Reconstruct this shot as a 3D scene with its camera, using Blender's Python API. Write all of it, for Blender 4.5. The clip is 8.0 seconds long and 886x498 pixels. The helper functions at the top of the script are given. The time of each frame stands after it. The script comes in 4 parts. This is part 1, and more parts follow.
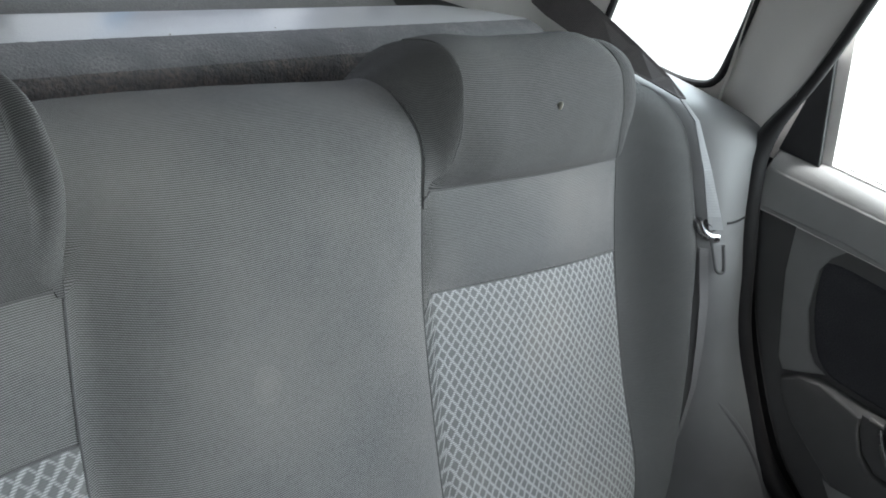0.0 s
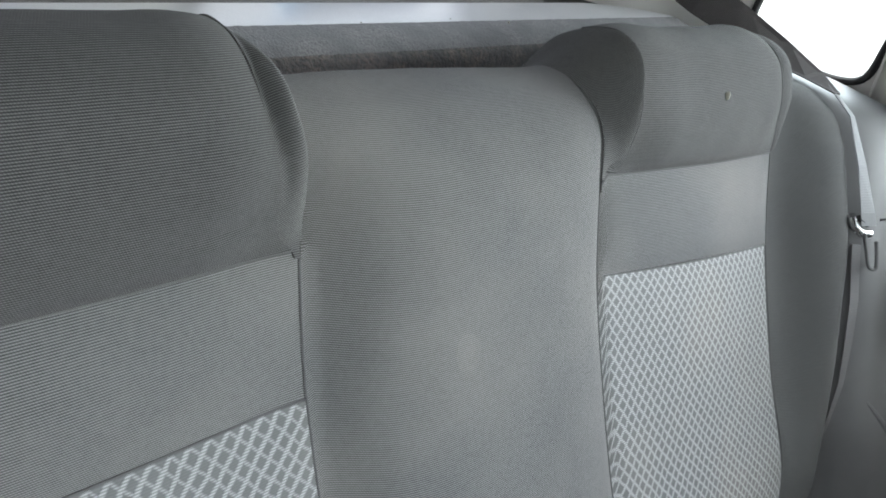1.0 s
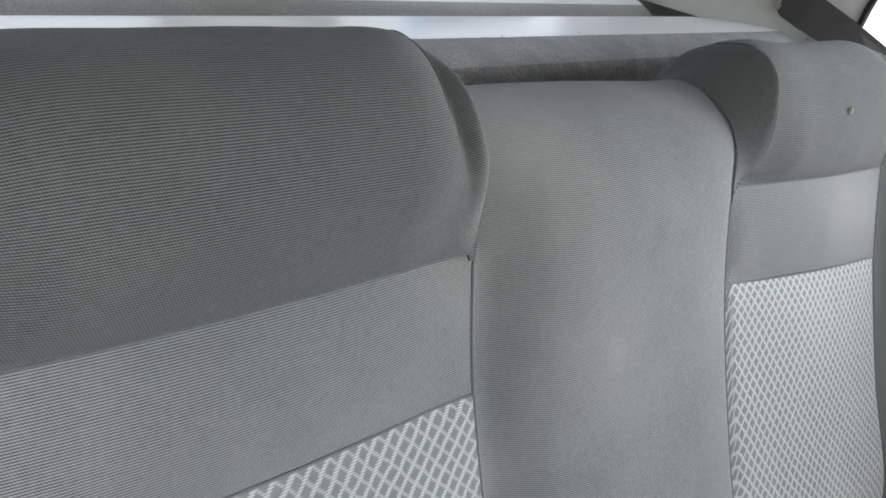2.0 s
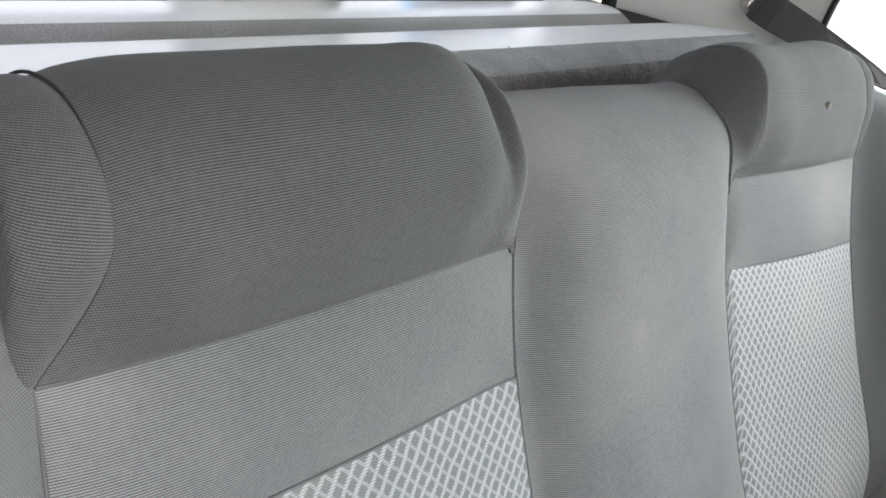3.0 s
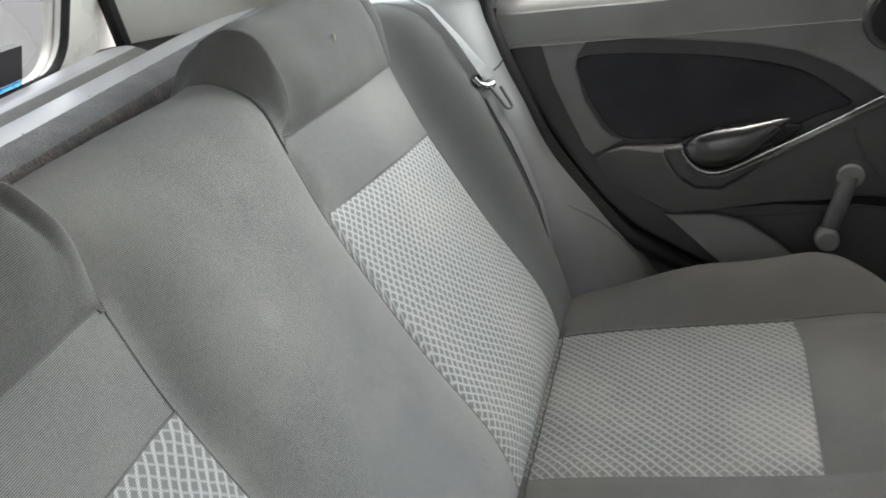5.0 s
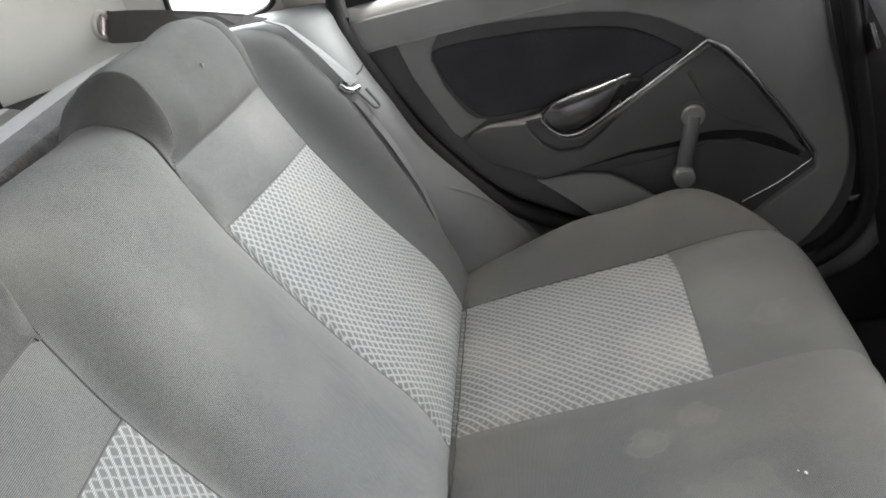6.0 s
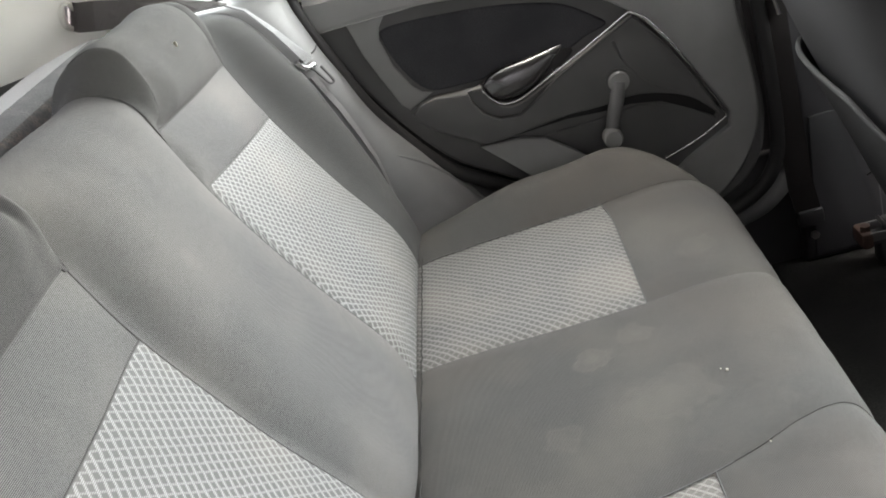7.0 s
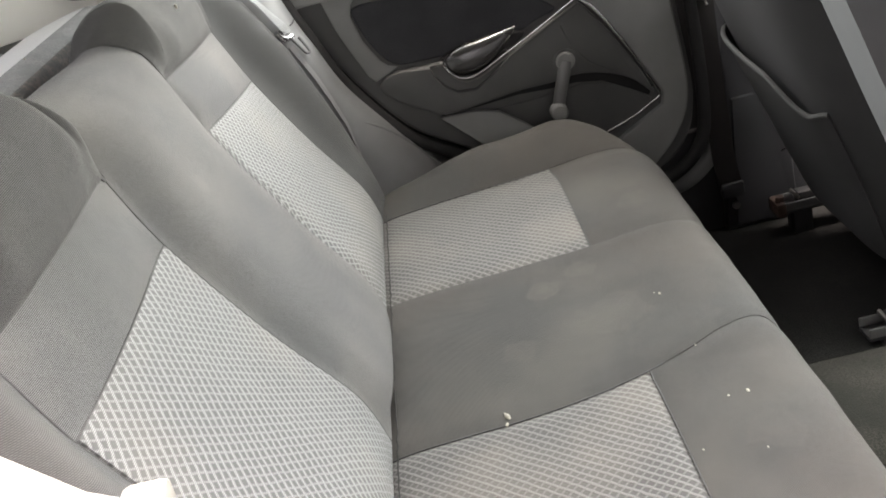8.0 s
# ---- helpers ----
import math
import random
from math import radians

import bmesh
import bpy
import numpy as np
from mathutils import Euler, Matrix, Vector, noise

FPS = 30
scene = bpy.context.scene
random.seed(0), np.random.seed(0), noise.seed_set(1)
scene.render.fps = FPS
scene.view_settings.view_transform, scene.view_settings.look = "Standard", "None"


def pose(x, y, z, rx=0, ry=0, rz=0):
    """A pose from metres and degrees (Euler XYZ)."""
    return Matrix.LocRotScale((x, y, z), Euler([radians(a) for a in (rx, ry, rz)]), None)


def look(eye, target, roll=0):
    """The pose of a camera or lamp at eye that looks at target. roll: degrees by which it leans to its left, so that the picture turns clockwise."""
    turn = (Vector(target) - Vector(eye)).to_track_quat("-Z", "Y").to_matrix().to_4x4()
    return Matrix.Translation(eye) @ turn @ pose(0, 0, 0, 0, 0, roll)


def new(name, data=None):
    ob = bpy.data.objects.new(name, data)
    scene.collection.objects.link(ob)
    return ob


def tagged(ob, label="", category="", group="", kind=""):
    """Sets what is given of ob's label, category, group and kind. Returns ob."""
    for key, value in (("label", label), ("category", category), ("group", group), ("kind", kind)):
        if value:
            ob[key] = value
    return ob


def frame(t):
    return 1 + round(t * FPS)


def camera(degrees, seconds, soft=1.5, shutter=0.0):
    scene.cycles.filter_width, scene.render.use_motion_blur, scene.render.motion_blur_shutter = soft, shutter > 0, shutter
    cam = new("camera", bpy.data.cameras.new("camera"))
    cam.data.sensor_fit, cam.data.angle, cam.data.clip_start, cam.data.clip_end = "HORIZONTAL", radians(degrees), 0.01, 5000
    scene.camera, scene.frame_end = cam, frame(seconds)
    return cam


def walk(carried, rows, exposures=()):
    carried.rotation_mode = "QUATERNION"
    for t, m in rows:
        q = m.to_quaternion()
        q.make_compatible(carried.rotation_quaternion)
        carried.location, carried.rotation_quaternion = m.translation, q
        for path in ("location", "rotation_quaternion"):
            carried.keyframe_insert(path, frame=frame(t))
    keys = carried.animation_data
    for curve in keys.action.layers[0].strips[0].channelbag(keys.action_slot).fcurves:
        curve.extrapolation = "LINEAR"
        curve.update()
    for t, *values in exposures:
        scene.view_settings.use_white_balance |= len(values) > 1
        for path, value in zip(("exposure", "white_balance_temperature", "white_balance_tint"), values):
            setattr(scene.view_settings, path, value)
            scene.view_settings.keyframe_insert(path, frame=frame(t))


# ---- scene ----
cam = camera(48.1, 8.0, soft=1.8)
EXPOSURES = [(0, 3.70, 6580, 12), (0.5, 3.91, 6620, 12), (1.5, 4.09, 6700, 13), (3, 4.38, 6920, 15), (4, 4.27, 7080, 15), (5.2, 4.24, 7150, 13), (6.5, 4.65, 7230, 15), (8, 4.56, 7580, 17)]
PATH = [
    (0, (-0.461, -0.194, 1.086), (1.103, 0.7, 0.217), 18.0),
    (0.5, (-0.501, -0.181, 1.067), (1.017, 0.783, 0.19), 16.9),
    (1, (-0.536, -0.158, 1.05), (0.938, 0.864, 0.167), 16.8),
    (1.5, (-0.569, -0.138, 1.039), (0.866, 0.934, 0.149), 16.7),
    (1.7, (-0.585, -0.131, 1.041), (0.834, 0.955, 0.141), 16.8),
    (2.8, (-0.684, -0.11, 1.046), (0.762, 0.973, 0.188), 16.4),
    (3, (-0.694, -0.113, 1.043), (0.792, 0.92, 0.192), 15.4),
    (3.5, (-0.708, -0.135, 1.037), (0.884, 0.72, 0.181), 13.0),
    (4, (-0.691, -0.163, 1.033), (0.974, 0.552, 0.186), 6.7),
    (4.5, (-0.684, -0.19, 1.046), (1.024, 0.435, 0.215), -1.1),
    (5, (-0.692, -0.216, 1.053), (1.053, 0.324, 0.24), -8.7),
    (5.2, (-0.707, -0.236, 1.051), (1.049, 0.277, 0.242), -11.9),
    (6.3, (-0.825, -0.233, 1.06), (0.968, 0.056, 0.223), -17.0),
    (6.5, (-0.855, -0.225, 1.062), (0.94, 0.035, 0.218), -17.1),
    (7, (-0.936, -0.212, 1.062), (0.859, 0.0, 0.206), -17.5),
    (7.5, (-1.031, -0.191, 1.062), (0.766, -0.041, 0.197), -16.5),
    (8, (-1.125, -0.154, 1.064), (0.675, -0.08, 0.195), -14.7),
]
walk(cam, [(t, look(eye, target, roll)) for t, eye, target, roll in PATH], EXPOSURES)

# ---- world and light: hazy bright day, the left rear door stands open ----
SUN_ELEVATION, SUN_AZIMUTH = 80.0, 210.0  # degrees; azimuth from +y, clockwise
world = bpy.data.worlds.new("world")
scene.world = world
world.use_nodes = True
wn = world.node_tree
sky = wn.nodes.new("ShaderNodeTexSky")
sky.sky_type = "NISHITA"
sky.sun_disc = False
sky.sun_elevation, sky.sun_rotation = radians(SUN_ELEVATION), radians(SUN_AZIMUTH)
sky.dust_density, sky.air_density = 1.5, 1.0
haze = wn.nodes.new("ShaderNodeHueSaturation")
haze.inputs["Saturation"].default_value = 0.3
wn.links.new(sky.outputs[0], haze.inputs["Color"])
wn.links.new(haze.outputs[0], wn.nodes["Background"].inputs[0])
wn.nodes["Background"].inputs[1].default_value = 0.15
sun = new("sun", bpy.data.lights.new("sun", "SUN"))
sun.data.energy, sun.data.angle, sun.data.color = 1.0, radians(12.0), (1.0, 0.99, 0.97)
e, a = radians(SUN_ELEVATION), radians(SUN_AZIMUTH)
sun.matrix_world = look((0, 0, 0), (-math.sin(a) * math.cos(e), -math.cos(a) * math.cos(e), -math.sin(e)))


def fill_light(name, at, towards, wide, high, power):
    """An added area lamp set in an opening, to strengthen the sky's light from there."""
    lamp = bpy.data.lights.new(name, "AREA")
    lamp.shape, lamp.size, lamp.size_y, lamp.energy, lamp.color = "RECTANGLE", wide, high, power, (0.93, 0.97, 1.0)
    new(name, lamp).matrix_world = look(at, towards)


fill_light("windscreen_fill", (0.30, -1.50, 1.02), (0.1, 0.2, 0.70), 0.6, 0.44, 0.14)
fill_light("door_window_fill", (0.745, -0.28, 1.00), (-0.2, 0.05, 0.72), 0.52, 0.34, 0.30)


# ---- materials ----
def material(name, rough=0.6, metal=0.0, spec=0.5):
    m = bpy.data.materials.new(name)
    m.use_nodes = True
    b = m.node_tree.nodes["Principled BSDF"]
    b.inputs["Roughness"].default_value = rough
    b.inputs["Metallic"].default_value = metal
    b.inputs["Specular IOR Level"].default_value = spec
    return m, m.node_tree, b


def node(nt, kind, **props):
    n = nt.nodes.new(kind)
    for k, v in props.items():
        n.inputs[k].default_value = v
    return n


def maths(nt, op, a, b=None, c=None):
    n = nt.nodes.new("ShaderNodeMath")
    n.operation = op
    for i, v in enumerate((a, b, c)):
        if v is None:
            continue
        if isinstance(v, (int, float)):
            n.inputs[i].default_value = v
        else:
            nt.links.new(v, n.inputs[i])
    return n.outputs[0]


def mix(nt, fac, a, b):
    n = nt.nodes.new("ShaderNodeMix")
    n.data_type = "RGBA"
    for sock, v in ((n.inputs[0], fac), (n.inputs[6], a), (n.inputs[7], b)):
        if isinstance(v, tuple):
            sock.default_value = (*v, 1)
        elif isinstance(v, (int, float)):
            sock.default_value = v
        else:
            nt.links.new(v, sock)
    return n.outputs[2]


def ramp(nt, value, lo, hi):
    n = nt.nodes.new("ShaderNodeMapRange")
    n.inputs[1].default_value, n.inputs[2].default_value = lo, hi
    nt.links.new(value, n.inputs[0])
    return n.outputs[0]


def noise_of(nt, scale, detail=3.0, vector=None):
    n = node(nt, "ShaderNodeTexNoise", Scale=scale, Detail=detail)
    if vector is None:
        vector = nt.nodes.new("ShaderNodeTexCoord").outputs["Object"]
    nt.links.new(vector, n.inputs["Vector"])
    return n.outputs["Fac"]


def bump(nt, b, height, distance, strength=1.0):
    n = node(nt, "ShaderNodeBump", Strength=strength, Distance=distance)
    nt.links.new(height, n.inputs["Height"])
    nt.links.new(n.outputs[0], b.inputs["Normal"])


def plain(name, colour, rough=0.6, metal=0.0, grain=900.0, depth=0.0003, vary=0.18, spec=0.35):
    """A moulded or painted surface: fine grain, faint blotches of dust."""
    m, nt, b = material(name, rough, metal, spec)
    big = noise_of(nt, 7.0, 5.0)
    dark = tuple(c * (1 - vary) for c in colour)
    light = tuple(min(1, c * (1 + vary)) for c in colour)
    nt.links.new(mix(nt, ramp(nt, big, 0.3, 0.7), dark, light), b.inputs["Base Color"])
    nt.links.new(ramp_to(nt, big, rough - 0.08, rough + 0.08), b.inputs["Roughness"])
    if depth:
        bump(nt, b, noise_of(nt, grain, 2.0), depth, 0.5)
    return m


def ramp_to(nt, value, lo, hi):
    n = nt.nodes.new("ShaderNodeMapRange")
    n.inputs[1].default_value, n.inputs[2].default_value = 0.3, 0.7
    n.inputs[3].default_value, n.inputs[4].default_value = lo, hi
    nt.links.new(value, n.inputs[0])
    return n.outputs[0]


def uv_of(nt):
    sep = nt.nodes.new("ShaderNodeSeparateXYZ")
    uv = nt.nodes.new("ShaderNodeUVMap")
    nt.links.new(uv.outputs[0], sep.inputs[0])
    return sep.outputs[0], sep.outputs[1]


def ribbed_cloth(name, dark, light, period=0.0018, stains=0.10, spots=(), dots=0.18, sheen=0.06, gloss=0.9, brown=0.0):
    """Flat-woven upholstery: rows of short raised stitches, staggered row by row."""
    m, nt, b = material(name, gloss, 0.0, 0.25 if gloss > 0.8 else 0.5)
    b.inputs["Sheen Weight"].default_value = sheen
    stain = (light[0] * 1.75, light[1] * 1.6, light[2] * 1.4)
    u, v = uv_of(nt)
    row = maths(nt, "MULTIPLY", v, 2 * math.pi / period)
    rib = maths(nt, "MULTIPLY_ADD", maths(nt, "SINE", row), 0.5, 0.5)
    stitch = maths(nt, "ADD", maths(nt, "MULTIPLY", u, 2 * math.pi / (period * 1.15)), maths(nt, "MULTIPLY", v, math.pi / period))
    dot = maths(nt, "MULTIPLY_ADD", maths(nt, "SINE", stitch), dots, 1 - dots)
    height = maths(nt, "MULTIPLY", rib, dot)
    weave = mix(nt, height, dark, light)
    blot = ramp(nt, noise_of(nt, 5.0, 6.0), 0.45, 0.75)
    worn = mix(nt, maths(nt, "MULTIPLY", blot, stains), weave, stain)
    if brown:  # years of dust and drink
        patch = ramp(nt, noise_of(nt, 3.2, 5.0), 0.42, 0.62)
        worn = mix(nt, maths(nt, "MULTIPLY", patch, brown), worn, (light[0] * 0.80, light[1] * 0.68, light[2] * 0.60))
    for (x, y, z), size, amount in spots:  # dried spills
        coord = nt.nodes.new("ShaderNodeTexCoord").outputs["Object"]
        far = nt.nodes.new("ShaderNodeVectorMath")
        far.operation = "DISTANCE"
        nt.links.new(coord, far.inputs[0])
        far.inputs[1].default_value = (x, y, z)
        ragged = maths(nt, "ADD", maths(nt, "DIVIDE", far.outputs["Value"], size), maths(nt, "MULTIPLY", noise_of(nt, 45.0, 5.0), 1.1))
        fill = maths(nt, "SUBTRACT", 1.0, ramp(nt, ragged, 0.75, 1.5))
        rim = maths(nt, "SUBTRACT", 1.0, ramp(nt, maths(nt, "ABSOLUTE", maths(nt, "SUBTRACT", ragged, 1.25)), 0.0, 0.09))
        mark = maths(nt, "MULTIPLY_ADD", rim, 0.45, maths(nt, "MULTIPLY", fill, 0.8))
        worn = mix(nt, maths(nt, "MULTIPLY", mark, amount), worn, stain)
    fuzz = ramp(nt, noise_of(nt, 260.0, 2.0), 0.25, 0.75)
    nt.links.new(mix(nt, maths(nt, "MULTIPLY", fuzz, 0.18), worn, light), b.inputs["Base Color"])
    bump(nt, b, height, 0.0005, 0.6)
    return m


def lattice_cloth(name, cell, net, pu=0.0128, pv=0.0128, stain=(0.5, 0.42, 0.33), stains=0.12, bold=0):
    """Jacquard insert: a pale raised diamond net over grey cells; bold (-1 or 1) names the heavier of the two ways the strands run."""
    m, nt, b = material(name, 0.65, 0.0, 0.4)
    b.inputs["Sheen Weight"].default_value = 0.06
    u, v = uv_of(nt)
    wob = maths(nt, "MULTIPLY_ADD", noise_of(nt, 70.0, 3.0), 0.45, -0.22)
    p = maths(nt, "ADD", maths(nt, "ADD", maths(nt, "DIVIDE", u, pu), maths(nt, "DIVIDE", v, pv)), wob)
    q = maths(nt, "ADD", maths(nt, "SUBTRACT", maths(nt, "DIVIDE", u, pu), maths(nt, "DIVIDE", v, pv)), wob)
    sp = maths(nt, "ABSOLUTE", maths(nt, "SINE", maths(nt, "MULTIPLY", p, math.pi)))
    sq = maths(nt, "ABSOLUTE", maths(nt, "SINE", maths(nt, "MULTIPLY", q, math.pi)))
    if bold:
        heavy, slight = (sp, sq) if bold > 0 else (sq, sp)
        first = maths(nt, "SUBTRACT", 1.0, ramp(nt, heavy, 0.30, 0.72))
        second = maths(nt, "MULTIPLY", maths(nt, "SUBTRACT", 1.0, ramp(nt, slight, 0.16, 0.58)), 0.72)
        lines = maths(nt, "SMOOTH_MAX", first, second, 0.15)
    else:
        lines = maths(nt, "SUBTRACT", 1.0, ramp(nt, maths(nt, "SMOOTH_MIN", sp, sq, 0.25), 0.24, 0.60))
    thread = maths(nt, "MULTIPLY_ADD", maths(nt, "SINE", maths(nt, "MULTIPLY", v, 2 * math.pi / 0.0016)), 0.5, 0.5)
    net_dark = tuple(c * 0.42 for c in net)
    base = mix(nt, lines, mix(nt, thread, tuple(c * 0.9 for c in cell), cell), mix(nt, thread, net_dark, net))
    blot = ramp(nt, noise_of(nt, 6.0, 6.0), 0.45, 0.75)
    nt.links.new(mix(nt, maths(nt, "MULTIPLY", blot, stains), base, stain), b.inputs["Base Color"])
    bump(nt, b, maths(nt, "MULTIPLY_ADD", thread, 0.25, lines), 0.0007, 0.8)
    return m


def carpet(name, colour, other, scale=420.0, depth=0.002, rough=0.95, spec=0.1, patch=9.0):
    m, nt, b = material(name, rough, 0.0, spec)
    fine = noise_of(nt, scale, 3.0)
    big = ramp(nt, noise_of(nt, patch, 5.0), 0.35, 0.7)
    nt.links.new(mix(nt, maths(nt, "MULTIPLY", big, ramp(nt, fine, 0.35, 0.65)), colour, other), b.inputs["Base Color"])
    bump(nt, b, fine, depth, 0.7)
    return m


def glass(name, tint=(0.9, 0.95, 0.93)):
    m = bpy.data.materials.new(name)
    m.use_nodes = True
    nt = m.node_tree
    nt.nodes.remove(nt.nodes["Principled BSDF"])
    clear = nt.nodes.new("ShaderNodeBsdfTransparent")
    clear.inputs[0].default_value = (*tint, 1)
    shine = node(nt, "ShaderNodeBsdfGlossy", Roughness=0.02)
    edge = nt.nodes.new("ShaderNodeLayerWeight")
    fres = maths(nt, "MULTIPLY_ADD", maths(nt, "POWER", edge.outputs["Facing"], 4.0), 0.5, 0.03)
    both = nt.nodes.new("ShaderNodeMixShader")
    nt.links.new(fres, both.inputs[0])
    nt.links.new(clear.outputs[0], both.inputs[1])
    nt.links.new(shine.outputs[0], both.inputs[2])
    nt.links.new(both.outputs[0], nt.nodes["Material Output"].inputs[0])
    return m


CLOTH_DARK = ribbed_cloth("charcoal_ribbed_cloth", (0.009, 0.0092, 0.0095), (0.144, 0.143, 0.144), 0.00145, dots=0.2, sheen=0.05)
CLOTH_MID = ribbed_cloth("grey_ribbed_cloth", (0.02, 0.0203, 0.0206), (0.242, 0.242, 0.243), 0.00145, dots=0.14, stains=0.2, gloss=0.9, spots=(((-0.038, 0.15, 0.69), 0.018, 0.11), ((0.03, 0.13, 0.60), 0.04, 0.06)))
CLOTH_CAP = ribbed_cloth("dark_grey_ribbed_cloth", (0.02, 0.0203, 0.0207), (0.176, 0.175, 0.176), 0.00145, dots=0.14, sheen=0.05)
CLOTH_CUSHION = ribbed_cloth("grey_cushion_cloth", (0.028, 0.028, 0.0275), (0.118, 0.117, 0.115), 0.00145, dots=0.12, stains=0.3, brown=0.45, spots=(((-0.03, -0.30, 0.38), 0.06, 0.14), ((-0.055, -0.17, 0.37), 0.03, 0.2), ((-0.33, -0.40, 0.39), 0.04, 0.12), ((0.082, -0.225, 0.38), 0.032, 0.3), ((0.113, -0.283, 0.38), 0.03, 0.22), ((0.27, -0.40, 0.39), 0.035, 0.2), ((-0.10, -0.36, 0.385), 0.07, 0.12)))
CLOTH_PLAIN = ribbed_cloth("plain_grey_cloth", (0.05, 0.051, 0.052), (0.135, 0.136, 0.137), 0.0016)
LATTICE = {g: lattice_cloth("lattice_cloth", (0.122, 0.1245, 0.126), (0.412, 0.417, 0.417), bold=min(g, 0)) for g in (-1, 1)}
LATTICE_SEAT = lattice_cloth("worn_lattice_cloth", (0.086, 0.085, 0.083), (0.27, 0.266, 0.256), stain=(0.34, 0.30, 0.25), stains=0.3, bold=1)
THREAD = plain("seam_thread", (0.10, 0.10, 0.10), 0.9, depth=0)
THREAD_DARK = plain("dark_seam_thread", (0.03, 0.03, 0.03), 0.9, depth=0)
FOAM = plain("seat_backing", (0.03, 0.03, 0.03), 0.95)
TRIM = plain("charcoal_trim_plastic", (0.095, 0.096, 0.097), 0.5)
TRIM_MID = plain("grey_trim_plastic", (0.168, 0.169, 0.172), 0.5)
TRIM_LIGHT = plain("mid_grey_trim_plastic", (0.242, 0.245, 0.245), 0.55)
TRIM_DARK = plain("black_trim_plastic", (0.022, 0.022, 0.024), 0.5)
DOOR_CLOTH = carpet("blue_black_door_cloth", (0.046, 0.047, 0.052), (0.085, 0.086, 0.094), 700.0, 0.0008)
PILLAR = plain("pale_grey_pillar_trim", (0.74, 0.72, 0.69), 0.6, vary=0.06)
HEADLINER = carpet("pale_headliner", (0.20, 0.198, 0.195), (0.26, 0.256, 0.25), 500.0, 0.0008)
PAINT = plain("white_body_paint", (0.78, 0.77, 0.73), 0.3, depth=0, vary=0.04)
STRIKER = plain("pale_striker_plastic", (0.15, 0.15, 0.14), 0.5)
JAMB = plain("pale_jamb_paint", (0.14, 0.138, 0.134), 0.45, depth=0, vary=0.06)
RUBBER = plain("black_rubber", (0.012, 0.012, 0.013), 0.65)
CHROME = plain("chrome", (0.62, 0.62, 0.63), 0.22, 1.0, depth=0, vary=0.08)
STEEL = plain("dull_steel", (0.2, 0.195, 0.19), 0.45, 1.0, vary=0.3)
# One rear belt in three tones: each stretch's light is put into its colour.
WEBBING_LIT = ribbed_cloth("lit_belt_webbing", (0.25, 0.26, 0.27), (0.45, 0.46, 0.47), 0.0018, stains=0.05)
WEBBING_HALF_LIT = ribbed_cloth("half_lit_belt_webbing", (0.14, 0.139, 0.142), (0.22, 0.216, 0.22), 0.0018, stains=0.05)
WEBBING_SHADED = ribbed_cloth("shaded_belt_webbing", (0.07, 0.064, 0.065), (0.15, 0.138, 0.14), 0.0022, stains=0.05)
WEBBING_BLACK = ribbed_cloth("black_belt_webbing", (0.005, 0.004, 0.004), (0.016, 0.013, 0.013), 0.0022, stains=0.05)
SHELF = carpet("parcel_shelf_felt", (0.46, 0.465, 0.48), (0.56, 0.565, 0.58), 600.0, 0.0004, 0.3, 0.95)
SHELF_GROOVE_SHADE = carpet("groove_shade_felt", (0.15, 0.148, 0.143), (0.24, 0.235, 0.225), 500.0, 0.001, 0.5, 0.5)
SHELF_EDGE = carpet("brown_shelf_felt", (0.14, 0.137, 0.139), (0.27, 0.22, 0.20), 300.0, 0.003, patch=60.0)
SHELF_SHADED = carpet("shaded_shelf_felt", (0.18, 0.18, 0.186), (0.27, 0.262, 0.262), 420.0, 0.0016, 0.7, 0.3, 30.0)
FLOOR = carpet("black_floor_carpet", (0.010, 0.010, 0.010), (0.022, 0.021, 0.02))
TUNNEL = carpet("dusty_tunnel_carpet", (0.022, 0.022, 0.02), (0.06, 0.057, 0.05))
FRONT_CLOTH = plain("front_seat_back_cloth", (0.04, 0.041, 0.043), 0.85)
FRONT_EDGE = plain("front_seat_edging", (0.062, 0.063, 0.064), 0.8)
GROUND = carpet("pale_dusty_concrete", (0.125, 0.125, 0.122), (0.18, 0.18, 0.177), 30.0, 0.004)
BLOCKER = carpet("blocker_grey", (0.16, 0.16, 0.16), (0.21, 0.21, 0.21), 30.0, 0.004)
GLASS = glass("window_glass")
SHADED_PIPING = plain("shaded_piping", (0.035, 0.035, 0.034), 0.8)
REAR_GLASS = glass("tinted_rear_glass", (0.42, 0.432, 0.44))
FILM = glass("blue_film", (0.30, 0.62, 0.85))
DARK_CHROME = plain("smoked_chrome", (0.13, 0.13, 0.134), 0.27, 1.0, depth=0, vary=0.1)
CRUMB = plain("pale_crumb", (0.45, 0.43, 0.37), 0.8, depth=0)
RUST = plain("rusty_steel", (0.06, 0.036, 0.029), 0.7, 0.2, grain=300.0, vary=0.9)


# ---- builders ----
def lerp_list(keys, s):
    """Value at s in [0, len-1] along a smooth (Catmull-Rom) run of tuples."""
    n = len(keys)
    i = min(max(int(math.floor(s)), 0), n - 2)
    f = s - i
    p0, p1, p2, p3 = (keys[min(max(j, 0), n - 1)] for j in (i - 1, i, i + 1, i + 2))
    return tuple(0.5 * (2 * b + (c - a) * f + (2 * a - 5 * b + 4 * c - d) * f * f + (3 * b - a - 3 * c + d) * f ** 3)
                 for a, b, c, d in zip(p0, p1, p2, p3))


